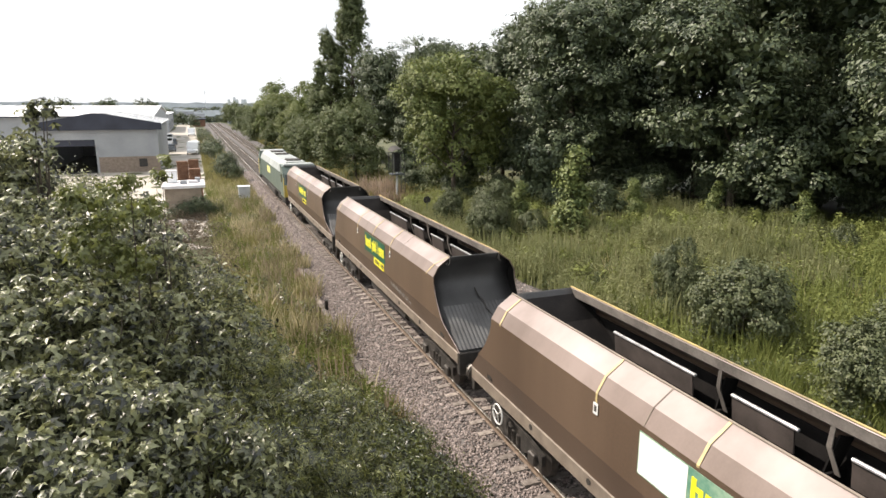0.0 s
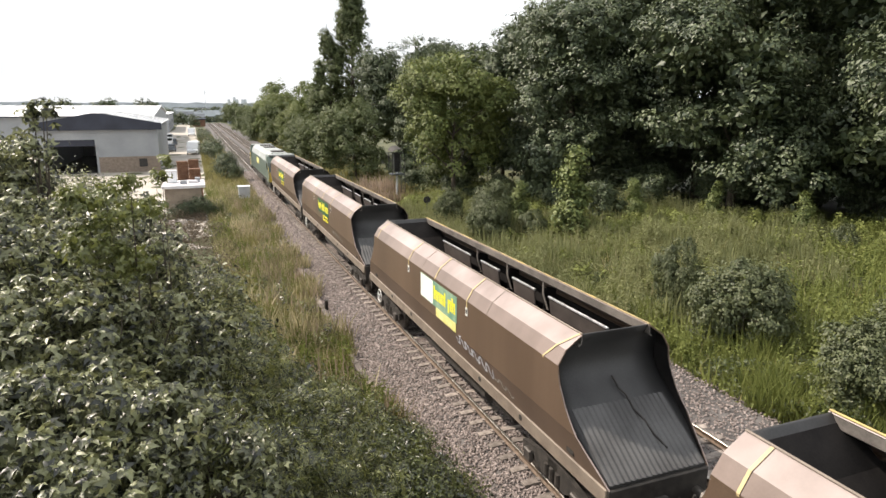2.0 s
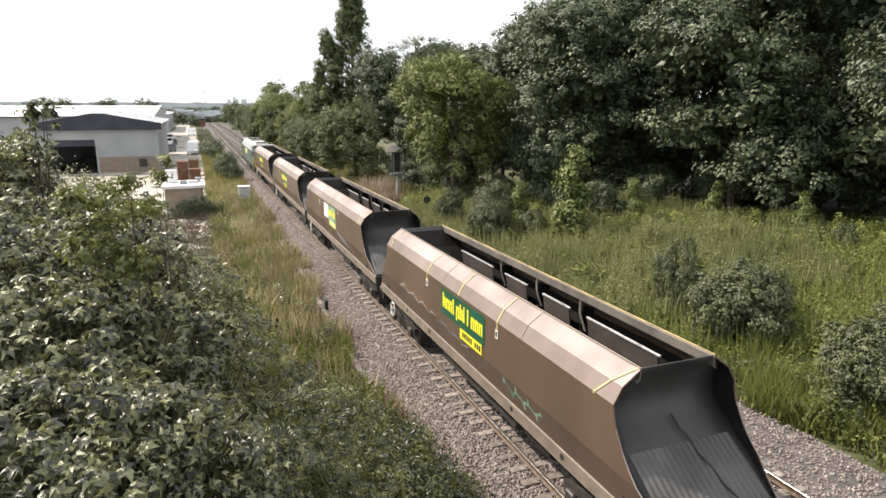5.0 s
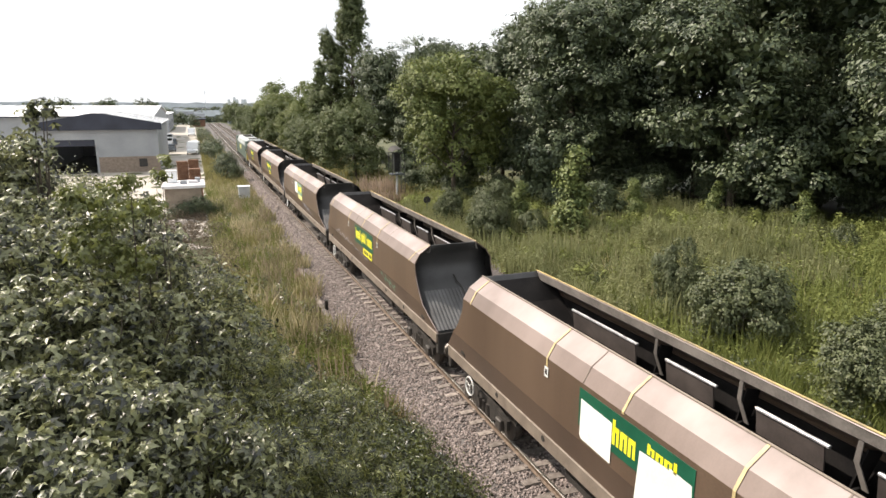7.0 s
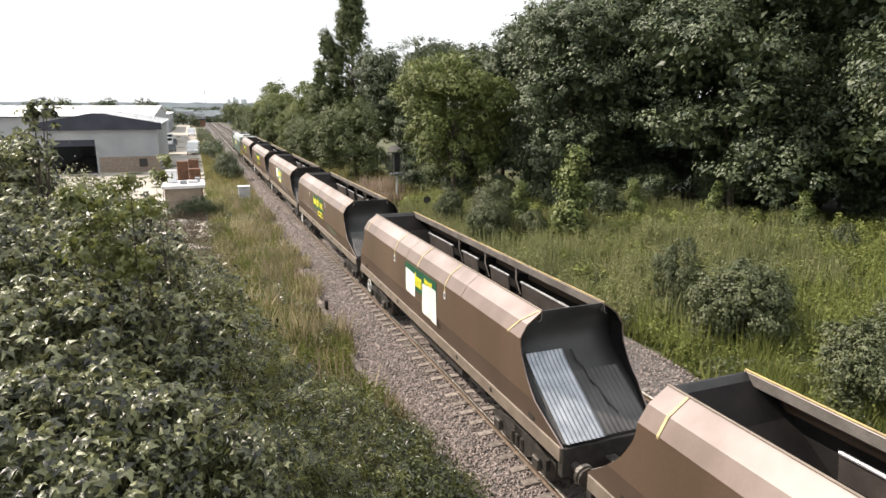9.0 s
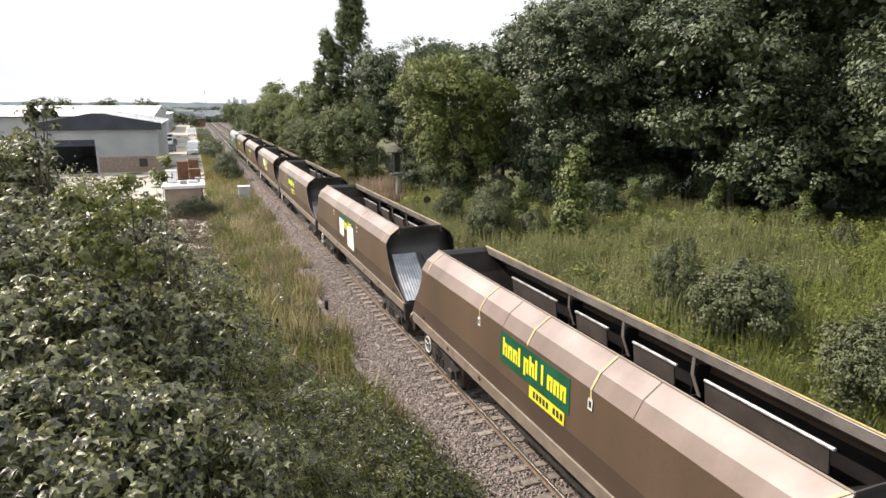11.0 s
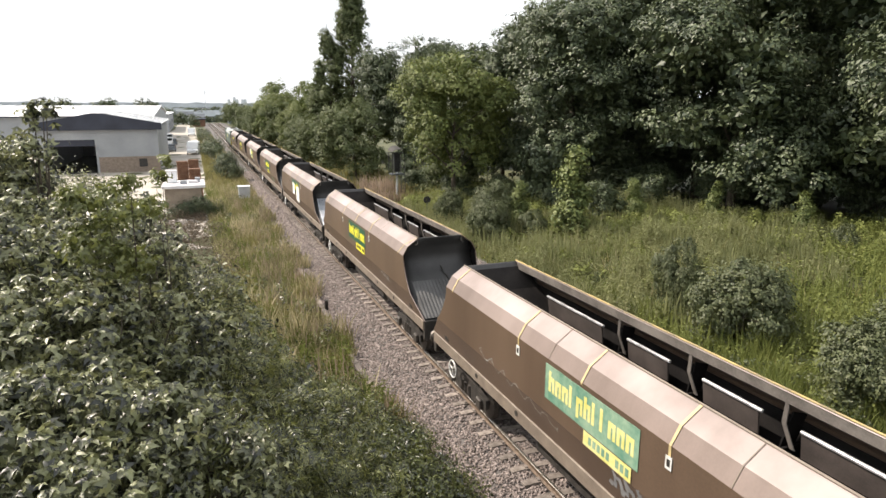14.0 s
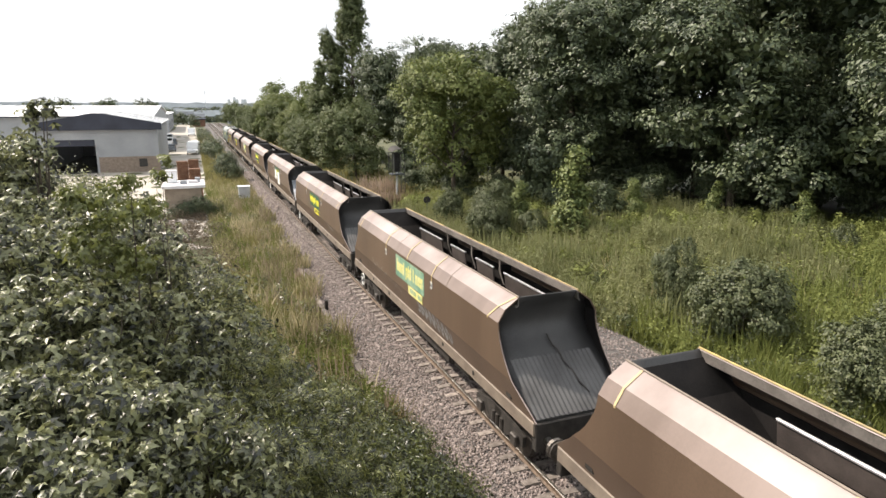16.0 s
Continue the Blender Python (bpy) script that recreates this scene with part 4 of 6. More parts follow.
def build_wood():
    """The wood along the far side of the line, its edge slanting towards the tracks with distance."""
    lab = "tall dense dark green broadleaved tree at the wood's edge"
    protos = [make_tree("broadleaf_tree", lab, 11 + k, broad_lobes(40 + k, 17.5, 12.5, 1.5, 34), 640, 74, 1.15, 0.27, M["leaf_wood"], 12, 0.32, 12, 4.0, group="trees of the wood", up=0.6, core=11000) for k in range(3)]
    places = [(38.8, 21.0, 1.10), (49.5, 13.5, 1.15), (35.6, 34.2, 1.10), (29.3, 45.6, 0.84), (35.2, 47.5, 1.06), (45.5, 31.0, 1.3), (40.0, 42.5, 1.08), (55.0, 22.0, 1.3),
              (33.0, 54.0, 0.97), (28.2, 56.0, 0.74), (54.0, 6.0, 1.2), (48.0, 41.0, 1.15), (43.0, 60.0, 0.95), (48.0, 78.0, 0.95), (31.0, 80.0, 0.84), (36.5, 93.0, 0.92), (27.0, 86.0, 0.8)]
    for i, (x, y, s) in enumerate(places):
        m = at_ground(x, y, i * 77, s)
        if i < 3:
            protos[i].matrix_basis = m
        else:
            copy_thing(protos[i % 3], m)
    light = make_tree("maple_tree", "rounded yellow-green maple beside the signal", 31, broad_lobes(51, 11.6, 9.0, -0.2, 16), 460, 66, 1.0, 0.22, M["leaf_light"], 8, 0.22, 10, 3.0, group="trees of the wood", up=0.6, core=3000)
    light.matrix_basis = at_ground(20.5, 50.0, 20, 1.1)
    copy_thing(light, at_ground(18.0, 134.0, 10, 0.9))
    copy_thing(light, at_ground(18.8, 166.0, 260, 0.9))
    copy_thing(light, at_ground(16.9, 112.0, 200, 0.72))
    shrub = make_tree("hawthorn_tree", "rounded grey-green hawthorn below the poplar", 33, broad_lobes(53, 7.8, 7.4, -0.3, 12), 300, 46, 0.8, 0.21, M["leaf_poplar"], 4, 0.15, 8, 2.0, group="trees of the wood", core=1800)
    shrub.matrix_basis = at_ground(18.2, 76.0, 0, 1.22)
    for i, (x, y, s) in enumerate(((17.2, 92.0, 0.8), (16.2, 104.0, 0.8), (16.4, 128.0, 1.0), (15.9, 170.0, 0.9), (16.2, 215.0, 1.0), (16.8, 255.0, 1.0), (17.4, 300.0, 1.1), (16.4, 190.0, 0.9), (23.5, 57.0, 0.7))):
        copy_thing(shrub, at_ground(x, y, i * 61, s))
    under = make_tree("understorey_bush", "dark leafy understorey bush below the wood", 37, broad_lobes(59, 4.6, 6.0, -0.5, 10), 170, 36, 0.75, 0.25, M["leaf_wood"], 2.5, 0.1, 6, 1.6, category="bush", group="understorey of the wood", core=900)
    under.matrix_basis = at_ground(26.0, 36.5, 0, 0.6)
    for i, (x, y, s) in enumerate(((25.4, 41.6, 0.7), (25.4, 44.6, 0.8), (22.4, 50.0, 0.6), (40.5, 27.0, 1.1), (46.5, 22.0, 1.1), (36.0, 35.5, 1.1), (51.5, 16.0, 1.1), (43.5, 24.5, 1.1), (38.5, 31.5, 1.1), (49.5, 19.0, 1.1), (33.5, 40.0, 1.1), (55.0, 18.0, 1.3), (45.0, 31.0, 1.3), (36.0, 44.0, 1.2), (40.5, 38.0, 1.2), (44.5, 35.0, 1.2), (33.0, 42.0, 1.1), (48.0, 27.5, 1.2), (52.0, 23.5, 1.2), (38.0, 49.0, 1.3), (47.0, 41.0, 1.4), (31.5, 44.5, 1.1), (30.5, 37.5, 1.0), (49.0, 27.0, 1.3), (41.0, 35.0, 1.3), (56.0, 13.0, 1.3), (35.5, 46.0, 1.2), (24.5, 48.5, 0.8), (26.5, 46.0, 0.9), (23.0, 62.0, 0.9), (25.5, 66.0, 1.1), (22.5, 71.0, 1.0), (28.0, 59.0, 1.0), (22.5, 46.6, 0.55), (30.0, 48.0, 1.1), (20.2, 60.5, 0.8), (20.8, 66.0, 0.9), (25.0, 76.0, 1.2), (30.0, 70.0, 1.2), (22.0, 52.5, 0.8))):
        copy_thing(under, at_ground(x, y, i * 53, s))
    for k in range(12):
        # a closed dark thicket deeper in the wood
        a, d = radians(33 + 2.6 * k), 58 + 5 * (k % 2)
        copy_thing(under, at_ground(d * math.sin(a), d * math.cos(a), k * 41, 1.55))
    ash = make_tree("ash_tree", "mid-green tree with an upright open crown", 35, broad_lobes(57, 14.5, 9.0, 0.0, 14), 320, 50, 1.0, 0.3, M["leaf_mid"], 10, 0.25, 10, 2.5, group="trees of the wood", core=2500)
    ash.matrix_basis = at_ground(20.8, 122.0, 0, 0.95)
    for i, (x, y, s) in enumerate(((18.3, 152.0, 1.08), (23.0, 108.0, 0.9), (19.8, 140.0, 0.8), (20.5, 165.0, 0.72), (26.2, 96.0, 1.0), (29.5, 92.0, 1.02), (33.0, 88.0, 1.06), (38.0, 72.0, 1.12), (20.0, 200.0, 0.5), (21.0, 240.0, 0.45), (24.0, 320.0, 0.45))):
        copy_thing(ash, at_ground(x, y, i * 47, s))
    for k, (x, y, z0, z1, w) in enumerate(((22.8, 95.0, 0.6, 26.5, 4.3), (19.6, 96.0, 0.6, 19.0, 3.9))):
        rr = random.Random(70 + k)
        lobes = [(0, 0, z0 + (z1 - z0) * 0.45, w * 0.42, w * 0.42, (z1 - z0) * 0.44)]
        for j in range(24):
            # upswept plumes, wide below and drawn together at the top
            t = rr.uniform(0.08, 0.93)
            a, ww = rr.uniform(0, 6.28), w * (0.62 if t < 0.5 else 0.62 - (t - 0.5) * 1.1)
            lobes.append((math.cos(a) * ww, math.sin(a) * ww, z0 + (z1 - z0) * t, w * rr.uniform(0.16, 0.26), w * rr.uniform(0.16, 0.26), (z1 - z0) * rr.uniform(0.08, 0.13)))
        tr = make_tree("poplar_tree", "tall narrow dark green poplar rising over the wood", 61 + k, lobes, 800, 56, 0.75, 0.24, M["leaf_poplar"], z1 - 2, 0.28, 14, 1.0, group="poplars", up=0.3, low=-0.9, core=5000)
        tr.matrix_basis = at_ground(x, y)

    sap = make_tree("edge_sapling", "slim light green sapling standing before the dark wood", 39, [(0, 0, 1.0, 0.7, 0.7, 0.9), (0.2, 0.1, 2.0, 0.6, 0.6, 0.8), (-0.15, 0, 3.0, 0.5, 0.5, 0.8), (0.05, -0.1, 3.9, 0.3, 0.3, 0.6)],
                    110, 34, 0.55, 0.19, M["leaf_mid"], 3.6, 0.06, 9, 0.5, group="saplings at the wood's edge", core=300)
    for i, (x, y, s) in enumerate(((22.3, 34.2, 1.3), (31.2, 31.3, 0.5), (32.1, 25.5, 0.5), (33.0, 21.0, 0.4), (27.0, 34.0, 0.55), (20.5, 38.0, 0.6), (36.0, 19.5, 0.5))):
        m = at_ground(x, y, i * 71, s)
        if i == 0:
            sap.matrix_basis = m
        else:
            copy_thing(sap, m)


def build_near_bushes():
    """Young sycamores and ash on the bank between the bridge and the yard, close to the camera."""
    def clump(name, label, seed, base, lobes, clumps, per, spread, size, mat, shape, stems=4, thick=1.0):
        bx, by = base
        bz = float(ground_z(bx, by))
        rng = np.random.default_rng(seed)
        root = tagged(new(name), label, "shrub", "young trees on the bank")
        root.location = (bx, by, bz - 0.05)
        r = random.Random(seed)
        loc = []
        for x, y, z, w in lobes:
            top = Vector((x - bx, y - by, z - bz))
            for k in range(stems):
                q = top + Vector((r.uniform(-1, 1), r.uniform(-1, 1), r.uniform(-0.3, 0.9))) * w * 0.7
                mid = Vector((q.x * 0.45, q.y * 0.45, q.z * 0.6))
                bm = bmesh.new()
                cyl(bm, (0.1 * r.uniform(-1, 1), 0.1 * r.uniform(-1, 1), 0), mid, 0.035 * thick, 0.022 * thick, 6)
                cyl(bm, mid, q, 0.022 * thick, 0.006 * thick, 5)
                part("stem", bm, M["bark"], root)
            loc.append((*top, w, w, w * 0.8))
        many = 1.6 if len(shape[1]) > 20 else 1.15
        at, nrm = crown_points(rng, loc, int(clumps * many), per if many < 1.5 else int(per * 1.6), spread * (1 if many < 1.5 else 0.62), 0.6, -0.75)
        v, f = leaf_cloud(rng, at, nrm, rng.uniform(0.45, 1.25, len(at)) * size * (0.72 if many > 1.5 else 0.85), shape)
        link("foliage", mesh_arrays("foliage", v, f), mat, root)

    syc = "young sycamore with broad glossy dark green leaves on the bank"
    ash = "young ash sapling with fine green leaflets on the bank"
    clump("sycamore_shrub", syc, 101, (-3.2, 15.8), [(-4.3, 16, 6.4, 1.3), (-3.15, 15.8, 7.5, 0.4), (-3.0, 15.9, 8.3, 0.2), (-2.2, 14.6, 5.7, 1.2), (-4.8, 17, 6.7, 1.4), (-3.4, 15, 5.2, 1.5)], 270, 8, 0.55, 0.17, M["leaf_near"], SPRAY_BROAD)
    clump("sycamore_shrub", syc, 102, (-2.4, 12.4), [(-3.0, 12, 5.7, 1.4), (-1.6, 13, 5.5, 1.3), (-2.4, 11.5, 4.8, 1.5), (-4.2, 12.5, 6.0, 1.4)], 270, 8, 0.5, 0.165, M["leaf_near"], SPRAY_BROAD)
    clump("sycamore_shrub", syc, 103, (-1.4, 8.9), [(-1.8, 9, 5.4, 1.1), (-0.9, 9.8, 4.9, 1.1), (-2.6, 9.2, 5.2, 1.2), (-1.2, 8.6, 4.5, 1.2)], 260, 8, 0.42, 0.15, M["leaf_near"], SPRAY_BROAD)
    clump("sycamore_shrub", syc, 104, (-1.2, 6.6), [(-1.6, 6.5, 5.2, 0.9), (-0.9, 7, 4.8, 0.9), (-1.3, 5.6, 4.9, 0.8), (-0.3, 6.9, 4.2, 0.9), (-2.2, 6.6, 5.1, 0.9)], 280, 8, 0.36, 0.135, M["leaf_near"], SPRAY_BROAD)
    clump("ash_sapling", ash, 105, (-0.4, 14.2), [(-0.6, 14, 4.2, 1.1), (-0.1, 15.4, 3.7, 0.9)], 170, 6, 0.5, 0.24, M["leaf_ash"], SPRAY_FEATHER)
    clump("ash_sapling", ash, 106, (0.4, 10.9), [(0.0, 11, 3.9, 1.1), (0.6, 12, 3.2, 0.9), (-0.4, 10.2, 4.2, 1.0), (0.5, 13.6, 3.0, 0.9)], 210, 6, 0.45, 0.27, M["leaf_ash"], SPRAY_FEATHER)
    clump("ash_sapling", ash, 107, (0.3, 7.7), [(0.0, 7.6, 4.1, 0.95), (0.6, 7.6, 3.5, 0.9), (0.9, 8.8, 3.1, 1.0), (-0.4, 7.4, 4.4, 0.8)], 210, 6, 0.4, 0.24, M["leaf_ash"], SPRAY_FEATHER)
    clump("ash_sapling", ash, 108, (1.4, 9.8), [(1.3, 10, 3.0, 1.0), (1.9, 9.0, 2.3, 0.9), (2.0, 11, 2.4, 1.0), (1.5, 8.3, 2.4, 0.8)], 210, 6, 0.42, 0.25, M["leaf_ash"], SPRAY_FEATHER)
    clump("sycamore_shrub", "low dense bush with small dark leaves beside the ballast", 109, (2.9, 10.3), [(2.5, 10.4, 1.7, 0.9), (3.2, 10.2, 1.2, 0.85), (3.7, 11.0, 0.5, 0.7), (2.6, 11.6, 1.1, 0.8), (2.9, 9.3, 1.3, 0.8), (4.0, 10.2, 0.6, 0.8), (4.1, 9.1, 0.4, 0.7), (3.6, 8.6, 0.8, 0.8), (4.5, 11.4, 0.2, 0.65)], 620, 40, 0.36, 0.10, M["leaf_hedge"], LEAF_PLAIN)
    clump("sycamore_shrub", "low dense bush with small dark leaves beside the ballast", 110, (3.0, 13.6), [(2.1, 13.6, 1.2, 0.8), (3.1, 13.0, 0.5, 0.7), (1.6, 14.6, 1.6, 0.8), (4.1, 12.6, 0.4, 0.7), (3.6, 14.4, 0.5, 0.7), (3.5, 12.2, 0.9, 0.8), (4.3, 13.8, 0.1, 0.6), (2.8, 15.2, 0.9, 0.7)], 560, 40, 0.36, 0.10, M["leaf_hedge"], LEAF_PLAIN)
    clump("sycamore_shrub", "slender young sycamore with light green leaves above the bank", 116, (-0.95, 9.6), [(-0.92, 9.5, 7.4, 0.14), (-0.95, 9.5, 7.1, 0.24), (-1.22, 9.5, 7.25, 0.18), (-1.55, 9.6, 7.2, 0.22), (-0.78, 10.0, 6.9, 0.2), (-1.35, 9.6, 6.6, 0.4), (-1.0, 9.6, 6.3, 0.35)], 100, 3, 0.2, 0.125, M["leaf_shoot"], SPRAY_BROAD, 1, 0.5)
    clump("sycamore_shrub", "slender young sycamore with light green leaves above the bank", 117, (-0.6, 11.6), [(-0.5, 11.4, 7.55, 0.1), (-0.58, 11.6, 7.25, 0.14), (-0.75, 11.4, 6.8, 0.2)], 18, 3, 0.15, 0.115, M["leaf_shoot"], SPRAY_BROAD, 1, 0.4)
    clump("bramble_thicket", "brown withered bramble thicket on the bank", 118, (-0.6, 18.0), [(-0.6, 16.0, 5.0, 0.7), (-1.3, 16.4, 5.3, 0.7), (0.1, 16.4, 4.4, 0.7), (0.0, 18.4, 4.2, 0.9), (-1.0, 20.0, 4.4, 0.9)], 170, 14, 0.45, 0.11, M["withered"], LEAF_LONG)
    clump("bramble_thicket", "brown withered bramble thicket before the hut", 119, (-1.0, 44.5), [(0.2, 45.5, 0.3, 1.2), (-1.5, 44, 0.6, 1.3), (-3.0, 46, 0.4, 1.2), (0.9, 42, 0.2, 1.1), (-0.5, 40, 0.6, 1.2)], 220, 22, 0.6, 0.17, M["withered"], LEAF_LONG)
    clump("elder_shrub", "dark leafy elder shrub at the foot of the bank", 120, (0.4, 14.6), [(0.0, 16.2, 4.0, 0.75), (0.2, 15.2, 3.8, 0.75), (0.35, 14.2, 3.5, 0.75), (0.6, 13.2, 3.2, 0.7), (1.0, 12.4, 2.8, 0.65), (0.9, 15.0, 2.8, 0.7)], 230, 12, 0.4, 0.15, M["leaf_near"], LEAF_PLAIN)
    clump("ash_sapling", "dark leafy bush by the yard's edge", 111, (-1.6, 27.0), [(-2.6, 27, 2.6, 1.6), (-4.0, 29, 3.6, 2.0), (-5.2, 31, 4.0, 2.2), (-2.8, 23, 4.0, 1.6)], 360, 40, 0.7, 0.16, M["leaf_near"], LEAF_PLAIN)
    clump("ash_sapling", "dark leafy bush by the yard's edge", 112, (-6.5, 27.0), [(-6.5, 27, 4.6, 2.2), (-8.5, 30, 5.0, 2.5), (-7, 23, 5.6, 2.0), (-10.5, 33, 5.2, 2.6)], 420, 40, 0.7, 0.16, M["leaf_near"], LEAF_PLAIN)
    clump("lineside_bush", "green bush on the verge between yard and track", 113, (3.4, 79.0), [(3.7, 78.5, 0.9, 1.2), (3.5, 79.5, 2.2, 1.0), (3.2, 81, 1.2, 1.1)], 170, 36, 0.6, 0.2, M["leaf_wood"], LEAF_PLAIN)
    clump("lineside_bush", "green bush on the verge between yard and track", 114, (2.6, 108.0), [(2.6, 104, 1.6, 1.3), (2.8, 108, 2.4, 1.2), (2.4, 112, 1.6, 1.4), (2.6, 130, 0.8, 1.3), (2.6, 160, 1.2, 1.5), (2.4, 184, 1.0, 1.6)], 200, 36, 0.9, 0.26, M["leaf_wood"], LEAF_PLAIN)
    clump("lineside_bush", "dark green ivy bush against the hut wall", 115, (0.2, 52.6), [(-0.9, 53.5, 0.5, 0.6), (0.0, 53.5, 0.8, 0.65), (0.5, 53.7, 0.3, 0.6), (-1.9, 53.4, 0.0, 0.5)], 190, 34, 0.4, 0.15, M["leaf_wood"], LEAF_PLAIN)


def build_field_bushes():
    b = make_tree("field_bush", "grey-green elder bush in the weedy field", 201, broad_lobes(71, 3.3, 3.8, -0.3, 16), 340, 48, 0.5, 0.125, M["leaf_bush"], 2, 0.06, 8, 1.2, category="bush", group="bushes in the field", core=900)
    b.matrix_basis = at_ground(18.4, 16.5, 0, 1.02, 1.08)
    copy_thing(b, at_ground(18.5, 20.0, 120, 0.56, 1.02))
    copy_thing(b, at_ground(17.6, 10.9, 60, 0.8, 0.92))
    copy_thing(b, at_ground(21.5, 12.2, 200, 1.0, 0.8))
    for i, (x, y, s) in enumerate(((17.6, 36.8, 0.75), (17.2, 42.4, 0.6), (19.6, 39.5, 0.9), (31.6, 22.4, 0.35), (20.6, 36.0, 0.5))):
        copy_thing(b, at_ground(x, y, 33 * i, s, s * (1.5 if i % 2 else 1.15)))


def scatter_blades(name, label, seed, n, region, length, width, mat, lean=0.3, pick=None):
    """Standing blades and stems as thin bent triangles pairs."""
    rng = np.random.default_rng(seed)
    x0, x1, y0, y1 = region
    x = rng.uniform(x0, x1, n)
    y = y0 + (y1 - y0) * rng.uniform(0, 1, n) ** 1.35
    clumpy = np.array([noise.noise((a * 0.5, b * 0.5, seed)) for a, b in zip(x, y)])
    keep = clumpy + rng.uniform(-0.35, 0.6, n) > 0
    if pick is not None:
        keep &= pick(x, y)
    x, y, clumpy = x[keep], y[keep], clumpy[keep]
    n = len(x)
    hgt = length * rng.uniform(0.45, 1.15, n) * np.maximum(0.35, 1 + 1.1 * clumpy)
    a = rng.uniform(0, 6.283, n)
    w = width * rng.uniform(0.6, 1.4, n)
    side = np.stack([np.cos(a), np.sin(a), 0 * a], 1) * w[:, None]
    bend = np.stack([rng.normal(size=n), rng.normal(size=n), 0 * a], 1) * (lean * hgt)[:, None]
    p = np.stack([x, y, ground_z(x, y) - 0.03], 1)
    up = np.stack([0 * a, 0 * a, hgt], 1)
    v = np.stack([p - side, p + side, p + up * 0.6 + bend * 0.4 + side * 0.8, p + up * 0.6 + bend * 0.4 - side * 0.8, p + up + bend], 1)
    f3 = np.array([(0, 1, 2), (0, 2, 3), (3, 2, 4)])[None] + (np.arange(n) * 5)[:, None, None]
    tagged(link(name, mesh_arrays(name, v.reshape(-1, 3), f3.reshape(-1, 3)), mat), label, "grass", kind="stuff")


def scatter_leaves(name, label, seed, n, region, height, size, mat, shape, pick=None):
    rng = np.random.default_rng(seed)
    x0, x1, y0, y1 = region
    x = rng.uniform(x0, x1, n)
    y = y0 + (y1 - y0) * rng.uniform(0, 1, n) ** 1.35
    c = np.array([noise.noise((a * 0.8, b * 0.8, seed)) for a, b in zip(x, y)])
    keep = c + rng.uniform(-0.4, 0.7, n) > 0
    if pick is not None:
        keep &= pick(x, y)
    x, y, c = x[keep], y[keep], c[keep]
    z = ground_z(x, y) + height * (0.75 + 0.9 * c) * rng.uniform(0.1, 1.0, len(x)) ** 0.6
    nrm = rng.normal(size=(len(x), 3)) * 0.5 + np.array([0, 0, 0.8])
    v, f = leaf_cloud(rng, np.stack([x, y, z], 1), nrm, rng.uniform(0.6, 1.3, len(x)) * size, shape)
    tagged(link(name, mesh_arrays(name, v, f), mat), label, "weeds", kind="stuff")


def scatter_stalks(name, label, seed, n, region, height, size, mat, leaves=12, pick=None):
    """Upright leafy weeds: a ladder of leaves up each stalk, in drifts."""
    rng = np.random.default_rng(seed)
    x0, x1, y0, y1 = region
    x = rng.uniform(x0, x1, n)
    y = y0 + (y1 - y0) * rng.uniform(0, 1, n) ** 1.35
    c = np.array([noise.noise((a * 0.35, b * 0.35, seed + 0.5)) for a, b in zip(x, y)])
    tuft = np.array([noise.noise((a * 1.25, b * 1.25, seed + 7.5)) for a, b in zip(x, y)])
    keep = (c + rng.uniform(-0.3, 0.5, n) > 0) & (tuft > rng.uniform(-0.3, 0.15, n))
    if pick is not None:
        keep &= pick(x, y)
    x, y, c, tuft = x[keep], y[keep], c[keep], tuft[keep]
    h = height * rng.uniform(0.75, 1.1, len(x)) * (0.8 + 0.5 * c + 0.9 * np.clip(tuft, -0.3, 0.5))
    lean = rng.normal(size=(len(x), 2)) * 0.12
    t = np.linspace(0.25, 1.0, leaves)[None, :] + 0 * h[:, None]
    at = np.stack([x[:, None] + lean[:, :1] * t * h[:, None], y[:, None] + lean[:, 1:] * t * h[:, None], ground_z(x, y)[:, None] + t * h[:, None]], 2).reshape(-1, 3)
    nrm = rng.normal(size=(len(at), 3)) * np.array([0.8, 0.8, 0.3]) + np.array([0, 0, 0.3])
    s = (1.15 - 0.75 * t) * size * rng.uniform(0.7, 1.3, t.shape)
    v, f = leaf_cloud(rng, at, nrm, s.ravel(), LEAF_PLAIN)
    tagged(link(name, mesh_arrays(name, v, f), mat), label, "weeds", kind="stuff")


